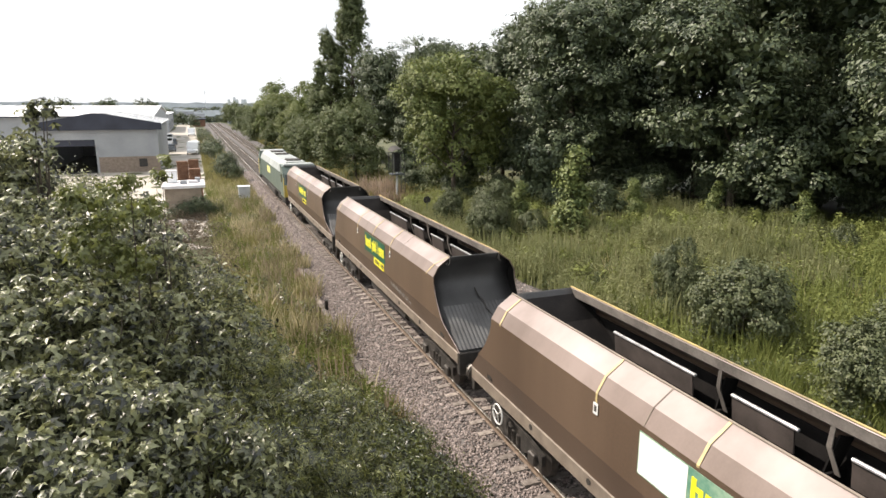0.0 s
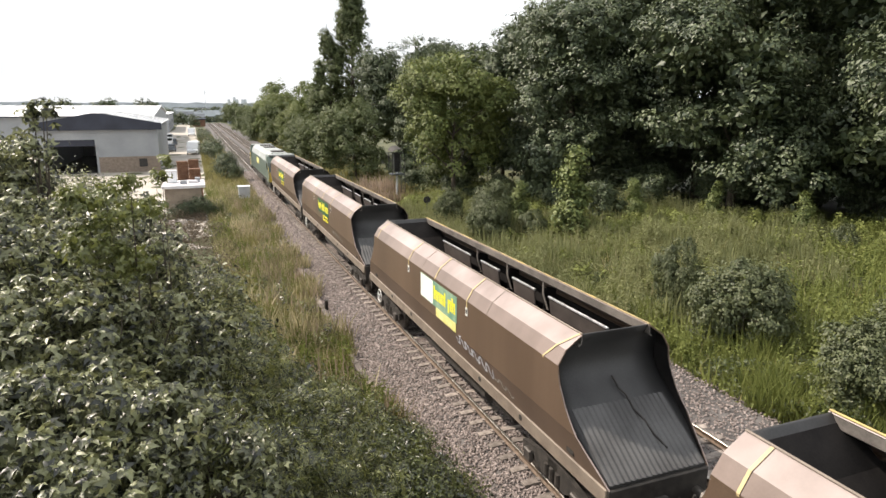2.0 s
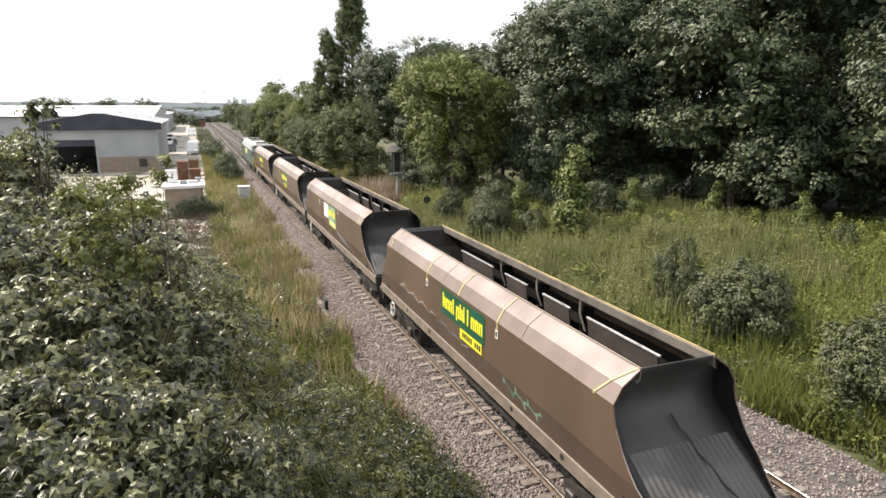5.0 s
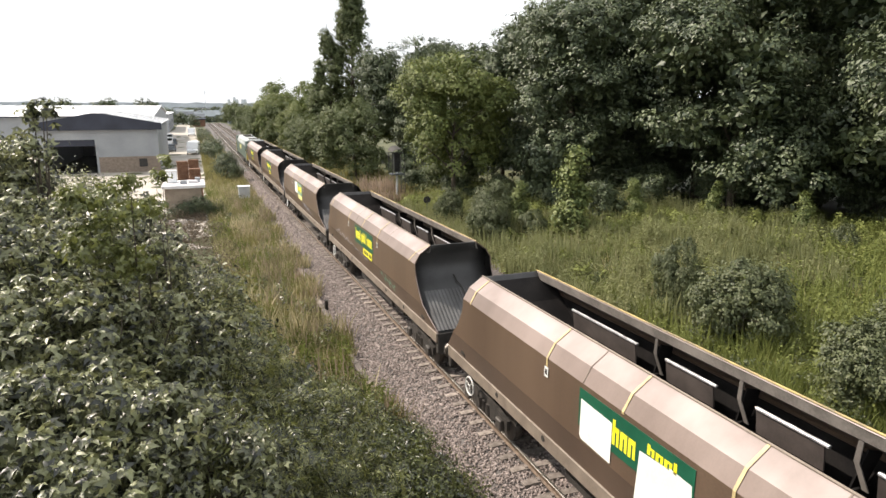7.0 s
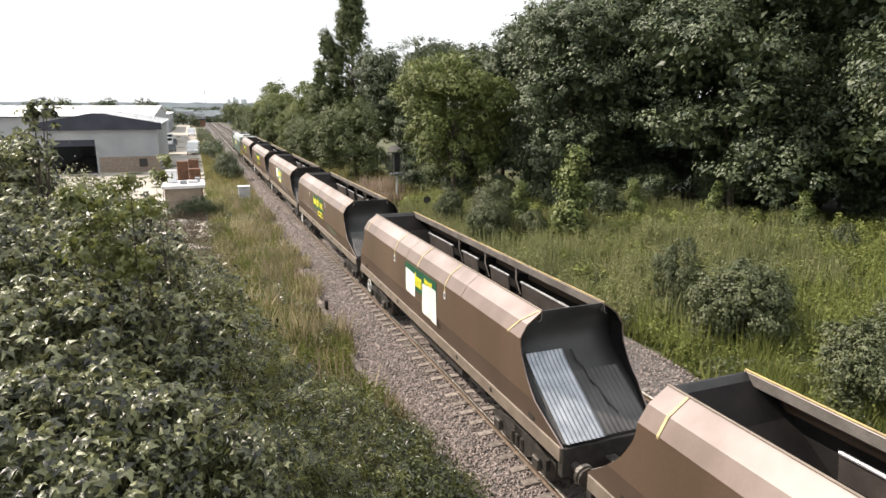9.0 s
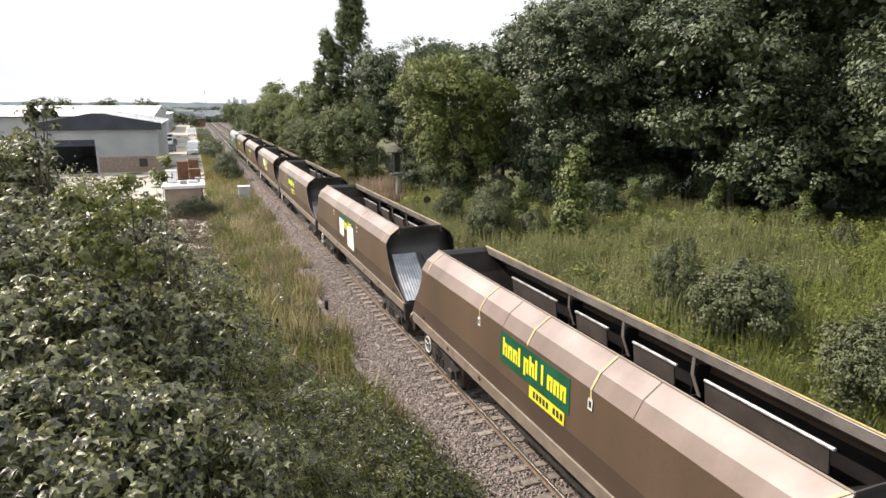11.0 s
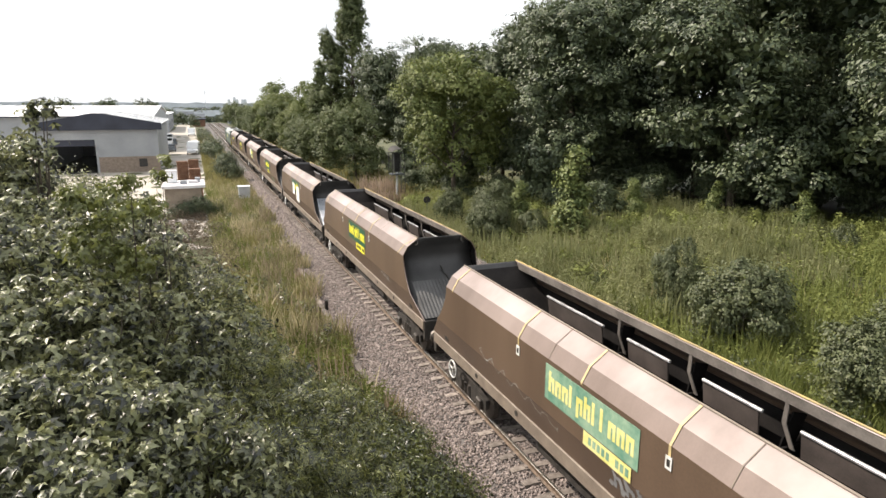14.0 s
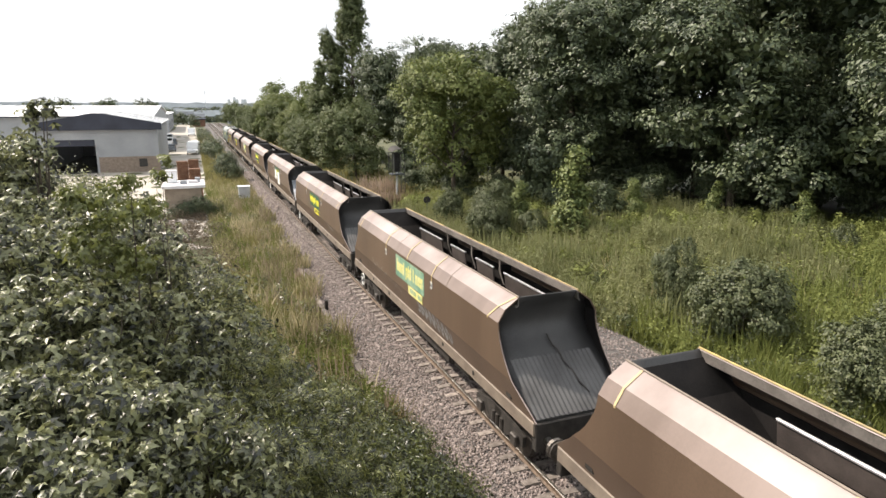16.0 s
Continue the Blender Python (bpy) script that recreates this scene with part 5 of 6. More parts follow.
def scatter_mounds(name, label, seed, n, region, size, leaf, mat, shape, pick, per=170):
    """Low domed thickets, each a skin of leaves over a dark hollow."""
    rng = np.random.default_rng(seed)
    x0, x1, y0, y1 = region
    x, y = rng.uniform(x0, x1, n), rng.uniform(y0, y1, n)
    keep = pick(x, y)
    x, y = x[keep], y[keep]
    n = len(x)
    r, h = size * rng.uniform(0.6, 1.4, n), size * rng.uniform(0.7, 1.5, n)
    d = rng.normal(size=(n, per, 3))
    d[:, :, 2] = np.abs(d[:, :, 2]) * 1.1
    d /= np.linalg.norm(d, axis=2, keepdims=True)
    rad = rng.uniform(0.72, 1.08, (n, per, 1)) * (1 + 0.22 * np.sin(d[:, :, :1] * 7 + x[:, None, None]) * np.cos(d[:, :, 1:2] * 6 + y[:, None, None]))
    at = np.stack([x, y, ground_z(x, y)], 1)[:, None, :] + d * rad * np.stack([r, r, h], 1)[:, None, :]
    nrm = d + np.array([0, 0, 0.35]) + rng.normal(size=d.shape) * 0.35
    at, nrm = at.reshape(-1, 3), nrm.reshape(-1, 3)
    v, f = leaf_cloud(rng, at, nrm, rng.uniform(0.6, 1.3, len(at)) * leaf, shape)
    tagged(link(name, mesh_arrays(name, v, f), mat), label, "weeds", kind="stuff")


def build_field():
    edge = lambda x, y: x < 27.0 + 0.95 * np.maximum(0, 42 - y)
    off = lambda x, y: (x > 15.0 + 0.4 * np.sin(y * 0.8)) & edge(x, y)
    band = lambda x, y: off(x, y) & (x > 17.5 + 0.62 * np.maximum(0, 42 - y) + 1.2 * np.sin(y * 0.7))
    rough = lambda x, y: off(x, y) & (x > 17.0)
    green = lambda x, y: off(x, y) & (y < 17 + 0.25 * (x - 15) + 2 * np.sin(x * 0.9))
    drift = lambda x, y: off(x, y) & ~green(x, y)
    scatter_blades("field_grass", "tall yellow-green grass in the lineside field", 301, 9000, (14.4, 44, 7, 60), 0.8, 0.026, M["grass"], 0.25, off)
    scatter_leaves("field_weeds", "low leafy green weeds covering the field", 302, 60000, (14.6, 44, 7, 60), 0.5, 0.17, M["weed"], LEAF_PLAIN, off)
    scatter_mounds("bramble_mounds", "mounded yellow-green brambles below the wood", 311, 520, (16, 46, 10, 56), 0.95, 0.19, M["bramble"], LEAF_PLAIN, band, 620)
    scatter_mounds("nettle_mounds", "domed patches of nettles among the weeds", 315, 300, (16, 44, 8, 56), 0.8, 0.17, M["weed"], LEAF_PLAIN, rough, 380)
    scatter_blades("edge_weeds", "tall green weeds at the edge of the ballast", 313, 14000, (14.8, 18.5, 6, 24), 0.9, 0.02, M["weed"], 0.3, off)
    scatter_leaves("edge_leaves", "leafy nettles at the edge of the ballast", 314, 20000, (15.0, 19.5, 6, 26), 0.8, 0.13, M["leaf_bush"], LEAF_PLAIN, off)
    scatter_stalks("field_nettles", "upright leafy light green weeds in the field", 321, 22000, (14.8, 44, 7, 40), 1.25, 0.17, M["bramble"], 16, green)
    scatter_stalks("field_willowherb", "tall grey-green willowherb in drifts across the field", 322, 26000, (14.8, 34, 12, 52), 1.35, 0.19, M["herb"], 14, drift)
    scatter_blades("willowherb_stems", "close upright grey-green willowherb stems", 328, 26000, (14.8, 36, 12, 52), 1.15, 0.034, M["herb"], 0.10, drift)
    scatter_blades("nettle_stems", "upright light green stems among the nettles", 329, 16000, (14.8, 44, 7, 40), 1.05, 0.032, M["bramble"], 0.12, green)
    scatter_blades("field_straw", "pale seeding grass standing in drifts", 324, 1500, (15.5, 26, 18, 48), 1.1, 0.018, M["straw"], 0.14, drift)
    scatter_stalks("verge_nettles", "upright leafy weeds on the verge", 323, 10000, (0.8, 4.9, 11, 70), 0.8, 0.19, M["weed"], 12, lambda x, y: (x < 4.5 + 0.4 * np.sin(y * 0.9)) & (y > 15.5 - 0.25 * x))
    scatter_mounds("verge_thickets", "dark green bramble patches on the verge", 325, 170, (0.4, 4.1, 13, 62), 0.55, 0.14, M["leaf_ash"], LEAF_PLAIN, lambda x, y: np.sin(y * 0.55 + 1.3 * np.sin(x * 1.7)) > 0.0, 260)
    scatter_blades("dry_stems", "dry brown-pink willowherb stems near the signal", 303, 2600, (15.3, 18.2, 54, 66), 1.5, 0.03, M["dry"], 0.12)
    scatter_blades("trackside_weeds", "dry weeds straggling over the edge of the ballast", 326, 6000, (4.1, 5.5, 34, 150), 0.6, 0.03, M["straw"], 0.3)
    scatter_leaves("trackside_leaves", "low green weeds at the edge of the ballast", 327, 9000, (4.0, 5.4, 34, 150), 0.45, 0.16, M["weed"], LEAF_LONG)
    verge = lambda x, y: (x < 4.75 + 0.4 * np.sin(y * 0.9)) & (y > 15.5 - 0.25 * x)
    scatter_blades("verge_grass", "pale tall straw-coloured grass on the verge beside the ballast", 304, 13000, (0.8, 5.2, 11, 75), 0.95, 0.024, M["straw"], 0.28, verge)
    scatter_blades("verge_green_grass", "fresh green grass tussocks on the verge", 312, 34000, (0.6, 5.0, 10, 75), 0.6, 0.018, M["grass"], 0.3, verge)
    scatter_leaves("verge_weeds", "leafy weeds on the verge beside the ballast", 305, 50000, (0.5, 4.9, 9, 75), 0.6, 0.13, M["weed"], LEAF_LONG, verge)
    scatter_blades("verge_dry_stems", "dry pinkish seed stems on the verge", 306, 3200, (2.4, 5.0, 12, 60), 1.0, 0.016, M["dry"], 0.15, verge)
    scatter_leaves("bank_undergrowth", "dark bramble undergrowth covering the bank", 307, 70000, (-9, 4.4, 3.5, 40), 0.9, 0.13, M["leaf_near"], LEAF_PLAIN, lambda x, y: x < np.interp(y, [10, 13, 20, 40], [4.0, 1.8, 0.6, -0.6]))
    scatter_blades("far_grass", "rough grass along the far lineside", 308, 16000, (14.6, 22, 55, 180), 0.9, 0.04, M["grass"], 0.25)
    scatter_blades("far_verge_grass", "rough grass between yard and track", 309, 12000, (1.0, 5.0, 70, 200), 0.9, 0.04, M["grass"], 0.25)


def build_skyline():
    """Low tree clumps behind the warehouses and in the town."""
    t = make_tree("distant_tree", "small dark distant tree behind the warehouse roof", 401, broad_lobes(81, 9.5, 10, 0.2, 9), 80, 14, 1.8, 0.95, M["leaf_wood"], 4, 0.3, 5, 2, group="distant trees", core=60)
    t.matrix_basis = at_ground(-45, 330)
    rng = random.Random(9)
    for k in range(22):
        x = -120 + k * 5.2 + rng.uniform(-2, 2)
        if rng.random() < 0.75:
            copy_thing(t, at_ground(x * 1.05, 330 + rng.uniform(-15, 25), k * 50, rng.uniform(0.8, 1.35)))
    for k in range(24):
        copy_thing(t, at_ground(rng.choice((rng.uniform(17, 24), rng.uniform(-4, 2))), 290 + k * 14, k * 40, rng.uniform(0.35, 0.6)))
    for k in range(16):
        copy_thing(t, at_ground(-6 + k * 2.6 + rng.uniform(-1, 1), 346 + rng.uniform(0, 12), k * 67, rng.uniform(0.3, 0.55)))
    for k in range(150):
        y = 320 + 900 * rng.random() ** 1.5
        x = y * rng.uniform(-0.04, 0.14)
        if abs(x - 9.5) < 13 and y < 352:
            x += rng.choice((-24, 24))
        copy_thing(t, at_ground(x, y, k * 31, rng.uniform(0.35, 0.8)))


build_wood()
build_near_bushes()
build_field_bushes()
build_field()
build_skyline()


# ---- the train ----
PITCH = 17.75
SIDE = [(1.17, 1.50), (1.37, 2.20), (1.375, 3.38), (1.20, 3.68), (0.82, 3.95)]
END = [(0.0, 3.92), (0.02, 3.25), (0.12, 2.95), (0.42, 2.50), (0.95, 2.02), (1.62, 1.52)]
RIM = 6.98


def end_cut(z):
    """How far the body reaches past the rim at height z."""
    return float(np.interp(z, [p[1] for p in reversed(END)], [p[0] for p in reversed(END)]))


def side_bm(s):
    """One side of the body: lower slope, upright, two roof slopes, cut back along the end curve."""
    bm = bmesh.new()
    prof = []
    for a, b in zip(SIDE, SIDE[1:]):
        k = 6 if b[1] - a[1] > 0.9 else (5 if a[1] < 2 else 1)
        for j in range(k):
            prof.append((a[0] + (b[0] - a[0]) * j / k, a[1] + (b[1] - a[1]) * j / k))
    prof.append(SIDE[-1])
    rows = []
    for x, z in prof:
        e = RIM + end_cut(z)
        rows.append([(s * x, y, z) for y in (-e, -4.2, -1.4, 1.4, 4.2, e)])
    return sheet(bm, rows, 0.03)


PLATE = [(-0.01, 3.935), (-0.10, 3.80), (-0.30, 3.52), (-0.40, 3.14), (-0.24, 2.80), (0.18, 2.46), (0.86, 2.00), (1.58, 1.52)]


def smooth_line(pts, steps):
    """A Catmull-Rom curve through the points."""
    q = [2 * np.array(pts[0]) - np.array(pts[1])] + [np.array(p) for p in pts] + [2 * np.array(pts[-1]) - np.array(pts[-2])]
    out = []
    for a, b, c, d in zip(q, q[1:], q[2:], q[3:]):
        for t in np.arange(steps) / steps:
            out.append(0.5 * (2 * b + (c - a) * t + (2 * a - 5 * b + 4 * c - d) * t * t + (3 * b - a - 3 * c + d) * t ** 3))
    return out + [q[-2]]


SWEEP = smooth_line(PLATE, 4)


def end_bm(sgn):
    """The end plate: set back under the rim, then sweeping out over the buffer beam."""
    bm = bmesh.new()
    rows = []
    for d, z in SWEEP:
        x = float(np.interp(z, [p[1] for p in SIDE], [p[0] for p in SIDE])) - 0.035
        rows.append([(t * x, sgn * (RIM + d - 0.02), z) for t in (-1, -0.5, 0, 0.5, 1)])
    return sheet(bm, rows, 0.02)


def slope_point(z):
    return float(np.interp(z, [p[1] for p in reversed(SWEEP)], [p[0] for p in reversed(SWEEP)]))


def rib_bm(x0, x1, sgn, z0=1.55, z1=2.42, k=9):
    """Round-topped ribs running down the end sheet."""
    bm = bmesh.new()
    zs = np.linspace(z0, z1, 10)
    rows = []
    n = k * 4
    for z in zs:
        row = []
        for i in range(n + 1):
            row.append((x0 + (x1 - x0) * i / n, sgn * (RIM + slope_point(z) + 0.015 + 0.018 * (1 - math.cos(i * math.pi / 2)) / 2 * 2), z + 0.02))
        rows.append(row)
    return sheet(bm, rows, 0.006)


def wheel_bm(y, z=0.46):
    bm = bmesh.new()
    for s in (-1, 1):
        cyl(bm, (s * 0.68, 0, 0), (s * 0.80, 0, 0), 0.46, 0.455, 22)
        cyl(bm, (s * 0.655, 0, 0), (s * 0.68, 0, 0), 0.49, 0.49, 22)
        cyl(bm, (s * 0.80, 0, 0), (s * 0.84, 0, 0), 0.16, 0.12, 12)
    cyl(bm, (-0.7, 0, 0), (0.7, 0, 0), 0.08, seg=10)
    return bm


def build_bogie(wagon, y):
    bog = part("bogie", boxes((-1.0, 1.0, -0.22, 0.22, 0.55, 0.85), bevel=0.03), M["under"], wagon)
    bog.location = (0, y, 0)
    for s in (-1, 1):
        bm = bmesh.new()
        pts = [(-1.35, 0.42), (-1.35, 0.68), (-0.75, 0.78), (-0.4, 0.86), (0.4, 0.86), (0.75, 0.78), (1.35, 0.68), (1.35, 0.42), (0.7, 0.42), (0.45, 0.30), (-0.45, 0.30), (-0.7, 0.42)]
        a = [bm.verts.new((s * 0.90, yy, z)) for yy, z in pts]
        b = [bm.verts.new((s * 1.0, yy, z)) for yy, z in pts]
        bm.faces.new(a)
        bm.faces.new(b)
        for i in range(len(pts)):
            j = (i + 1) % len(pts)
            bm.faces.new((a[i], a[j], b[j], b[i]))
        part("side_frame", bm, M["under"], bog)
        for yy in (-1.0, 1.0):
            part("axle_box", boxes((min(s * 0.98, s * 1.1), max(s * 0.98, s * 1.1), yy - 0.16, yy + 0.16, 0.32, 0.62), bevel=0.03), M["wheel"], bog)
        bm = bmesh.new()
        for yy in (-0.24, 0.0, 0.24):
            cyl(bm, (s * 0.99, yy, 0.36), (s * 0.99, yy, 0.66), 0.08, seg=10)
        part("spring_nest", bm, M["wheel"], bog)
    for yy in (-1.0, 1.0):
        w = part("wheelset", wheel_bm(0), M["wheel"], bog)
        w.location = (0, yy, 0.46)


def build_wagon():
    root = tagged(new("coal_hopper_wagon"), "empty brown bogie coal hopper wagon with dusty sloping shoulders", "hopper wagon", "hopper wagons of the train")
    for s in (-1, 1):
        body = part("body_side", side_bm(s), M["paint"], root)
        part("rim_edge", boxes((min(s * 0.805, s * 0.85), max(s * 0.805, s * 0.85), -RIM, RIM, 3.945, 3.975), bevel=0.01), M["sill"] if s < 0 else M["rim_yellow"], body, "" if s < 0 else "worn yellow rim edge")
        bm = bmesh.new()
        sheet(bm, [[(s * 0.832, y, 3.95), (s * 0.845, y, 3.74), (s * 0.90, y, 3.70)] for y in (-RIM, RIM)], 0.02)
        part("inner_rim_plate", bm, M["rim_plate"], body)
        part("sill", boxes((min(s * 1.05, s * 1.20), max(s * 1.05, s * 1.20), -8.55, 8.55, 1.16, 1.50), bevel=0.02), M["sill"], root)
        # long sloping hopper side inside, panels with bright top edges
        bm = bmesh.new()
        sheet(bm, [[(s * 1.33, y, 3.3), (s * 1.33, y, 2.5), (s * 0.35, y, 1.35)] for y in (-6.6, 6.6)], 0.02)
        part("inner_side", bm, M["inner"], root)
        for y0, y1 in ((2.55, 5.15), (0.25, 1.65), (-2.05, -0.65), (-5.5, -2.8)):
            bm = bmesh.new()
            sheet(bm, [[(s * 0.90, y, 3.33), (s * 0.96, y, 2.88)] for y in (y0 + 0.1, y1)], 0.03)
            pn = part("inner_panel", bm, M["panel"], root)
            bm = boxes((min(s * 0.835, s * 0.895), max(s * 0.835, s * 0.895), y0, y1, 3.335, 3.385), bevel=0.008)
            part("panel_edge", bm, M["rail_edge"], pn, "bright worn steel top edge")
        for y in (-6.5, -2.4, 0.03, 2.55, 6.5):
            # the band at the trailing end slants up to the rim's corner
            lo, top = (y, y) if y > -6 else (-6.42, -6.93)
            pts = ((1.382, 3.20 if y in (-2.4, 2.55) else 3.34, 0.0), (1.387, 3.385, 0.0), (1.212, 3.692, 0.5), (0.83, 3.962, 1.0))
            bm = sheet(bmesh.new(), [[(s * x, lo + (top - lo) * t + w, z) for x, z, t in pts] for w in (-0.028, 0.028)], 0.004)
            part("yellow_strip", bm, M["yellow"], body, "worn yellow band over the shoulder")
        for y in (1.25, -3.6):
            bm = sheet(bmesh.new(), [[(s * x, y + w, z) for x, z in ((1.385, 3.385), (1.209, 3.689), (0.83, 3.959))] for w in (-0.009, 0.009)], 0.003)
            part("weld_seam", bm, M["sill"], body, "dark weld seam over the shoulder")
        for y in (-2.4, 2.55):
            part("tag_plate", boxes((min(s * 1.386, s * 1.394), max(s * 1.386, s * 1.394), y - 0.07, y + 0.07, 2.98, 3.20)), M["white"], body)
            part("tag_mark", boxes((min(s * 1.394, s * 1.398), max(s * 1.394, s * 1.398), y - 0.035, y + 0.035, 3.03, 3.15)), M["under"], body)
        for y in (-5.2, -2.9, 2.9, 5.2):
            part("drain_hole", cyl(bmesh.new(), (s * 1.19, y, 1.36), (s * 1.212, y, 1.36), 0.07, seg=12), M["under"], root)
        for y in (-7.35, 7.35):
            part("access_slot", boxes((min(s * 1.16, s * 1.235), max(s * 1.16, s * 1.235), y - 0.14, y + 0.14, 1.6, 1.78), bevel=0.02), M["under"], root)
        for y in (-8.62, 8.62):
            e = 1 if y > 0 else -1
            bf = part("buffer", cyl(bmesh.new(), (s * 0.87, y, 1.06), (s * 0.87, y + e * 0.33, 1.06), 0.10, seg=14), M["buffer"], root)
            part("buffer_head", cyl(bmesh.new(), (s * 0.87, y + e * 0.33, 1.06), (s * 0.87, y + e * 0.40, 1.06), 0.24, 0.22, 18), M["buffer"], bf)
        bm = bmesh.new()
        for k in range(20):
            a0, a1 = k * math.pi / 10, (k + 1) * math.pi / 10
            cyl(bm, (s * 1.27, 0.25 * math.cos(a0), 0.25 * math.sin(a0)), (s * 1.27, 0.25 * math.cos(a1), 0.25 * math.sin(a1)), 0.022, seg=6)
        for a in (0.3, 2.4, 4.5):
            cyl(bm, (s * 1.27, 0, 0), (s * 1.27, 0.25 * math.cos(a), 0.25 * math.sin(a)), 0.014, seg=5)
        if s < 0:
            hw = part("brake_handwheel", bm, M["white"], root, "white brake handwheel")
            hw.location = (0, 6.75, 0.95)
        else:
            bm.free()
    for e in (-1, 1):
        part("end_plate", end_bm(e), M["end_steel"], root, "concave sooty steel end plate, darkened for the rim's shade", smooth=True)
        # lighter ribs end where the rim's shade begins; the plate above stays dark
        part("rib_sheet", rib_bm(-1.12, 1.12, e, z1=2.46, k=18), M["sheet"], root, "ribbed grey steel cover sheet")
        # added dark sheet that covers the brown inner face of each wing
        for s in (-1, 1):
            bm = bmesh.new()
            sheet(bm, [[(s * (float(np.interp(z, [p[1] for p in SIDE], [p[0] for p in SIDE])) - 0.040), e * (RIM + d), z)
                        for d in (slope_point(z) - 0.02, end_cut(z) - 0.012)] for z in (1.56, 1.75, 2.0, 2.25, 2.5, 2.75, 3.0, 3.2, 3.36, 3.66, 3.9)], 0.006)
            part("wing_lining", bm, M["inner"], root)
        bm = bmesh.new()
        path = [(0.10, 2.82), (0.13, 2.62), (0.22, 2.52), (0.22, 2.32), (0.33, 2.16), (0.36, 1.98), (0.48, 1.80)]
        for (xa, za), (xb, zb) in zip(path, path[1:]):
            cyl(bm, (-e * xa, e * (RIM + slope_point(za) + 0.05), za + 0.02), (-e * xb, e * (RIM + slope_point(zb) + 0.05), zb + 0.02), 0.022, 0.022, 6)
        part("hanging_hose", bm, M["under"], root)
        bm = bmesh.new()
        sheet(bm, [[(-1.0, e * (RIM - 0.13), 3.80), (1.0, e * (RIM - 0.13), 3.80)], [(-1.3, e * (RIM - 0.60), 3.25), (1.3, e * (RIM - 0.60), 3.25)], [(-1.3, e * 5.4, 2.55), (1.3, e * 5.4, 2.55)], [(-0.9, e * 3.2, 1.30), (0.9, e * 3.2, 1.30)]], 0.02)
        part("hopper_slope", bm, M["inner"], root)
        part("headstock", boxes((-1.16, 1.16, min(e * 8.42, e * 8.62), max(e * 8.42, e * 8.62), 0.82, 1.50), bevel=0.02), M["under"], root)
        part("coupler", boxes((-0.14, 0.14, min(e * 8.62, e * 9.06), max(e * 8.62, e * 9.06), 0.92, 1.16), bevel=0.03), M["wheel"], root)
        bm = bmesh.new()
        for k in range(5):
            a = Vector((0.45 + 0.02 * k, e * (8.64 + 0.06 * k), 1.02 - 0.08 * k * (4 - k) / 2))
            b = Vector((0.47 + 0.02 * k, e * (8.70 + 0.06 * k), 1.02 - 0.08 * (k + 1) * (3 - k) / 2))
            cyl(bm, a, b, 0.025, seg=7)
        part("brake_pipe", bm, M["under"], root)
        build_bogie(root, e * 6.35)
    for y in (-2.45, -0.25, 2.0):
        bm = bmesh.new()
        sheet(bm, [[(-1.33, y, 2.9), (1.33, y, 2.9)], [(-1.0, y, 1.6), (1.0, y, 1.6)]], 0.05)
        part("cross_brace", bm, M["inner"], root)
        for s in (-1, 1):
            bm = bmesh.new()
            sheet(bm, [[(s * 1.22, y - 0.12, 3.50), (s * 0.90, y - 0.12, 3.60)], [(s * 1.33, y + 0.18, 2.6), (s * 0.98, y + 0.22, 2.4)]], 0.03)
            part("gusset", bm, M["inner"], root)
            bm = sheet(bmesh.new(), [[(s * 0.86, y - 0.10, 3.72), (s * 0.86, y - 0.02, 3.72)], [(s * 0.89, y - 0.06, 3.35), (s * 0.89, y + 0.03, 3.35)], [(s * 0.98, y - 0.20, 2.92), (s * 0.98, y - 0.10, 2.92)]], 0.02)
            part("bracket", bm, M["rim_plate"], root, "worn grey bracket hanging below the rim")
    part("hopper_floor", boxes((-0.9, 0.9, -3.4, 3.4, 1.2, 1.32)), M["inner"], root)
    part("centre_sill", boxes((-0.30, 0.30, -8.42, 8.42, 0.88, 1.18), bevel=0.02), M["under"], root)
    part("discharge_chute", boxes((-0.85, 0.85, -2.6, 2.6, 0.45, 1.16), bevel=0.12), M["under"], root)
    part("air_tank", cyl(bmesh.new(), (-0.75, -4.3, 0.85), (-0.75, -3.2, 0.85), 0.19, seg=14), M["under"], root)
    # drawn at 18.1 m over the couplings; brought to the true length, wheels apart
    k = PITCH / 18.1
    for ob in root.children_recursive:
        ob.location.y *= k
        if not ob.name.startswith(("wheelset", "brake_handwheel")):
            ob.data.transform(Matrix.Diagonal((1, k, 1, 1)))
    return root


def bar_word(parent, mat, y0, y1, z0, z1, x, letters):
    """A row of plain bars standing in for a name: one or two upright strokes to a place, some bridged."""
    w = (y0 - y1) / letters
    tall = (0, 3, 5, 6, 7)
    for i in range(letters):
        a = y0 - i * w - 0.08 * w
        narrow = i in (3, 6, 7)
        hi = z1 if i in tall else z0 + (z1 - z0) * 0.74
        lo = z0 - (z1 - z0) * 0.2 if i == 4 else z0
        st = 0.34 * w
        bm = bmesh.new()
        box(bm, x - 0.004, x, a - st, a, lo, hi)
        if not narrow:
            top = z0 + (z1 - z0) * 0.74
            box(bm, x - 0.0035, x, a - 0.84 * w, a - 0.84 * w + st * 0.9, z0, top)
            box(bm, x - 0.003, x, a - 0.62 * w, a - 0.2 * w, top - 0.22 * (z1 - z0), top)
        part("lettering_bar", bm, mat, parent)


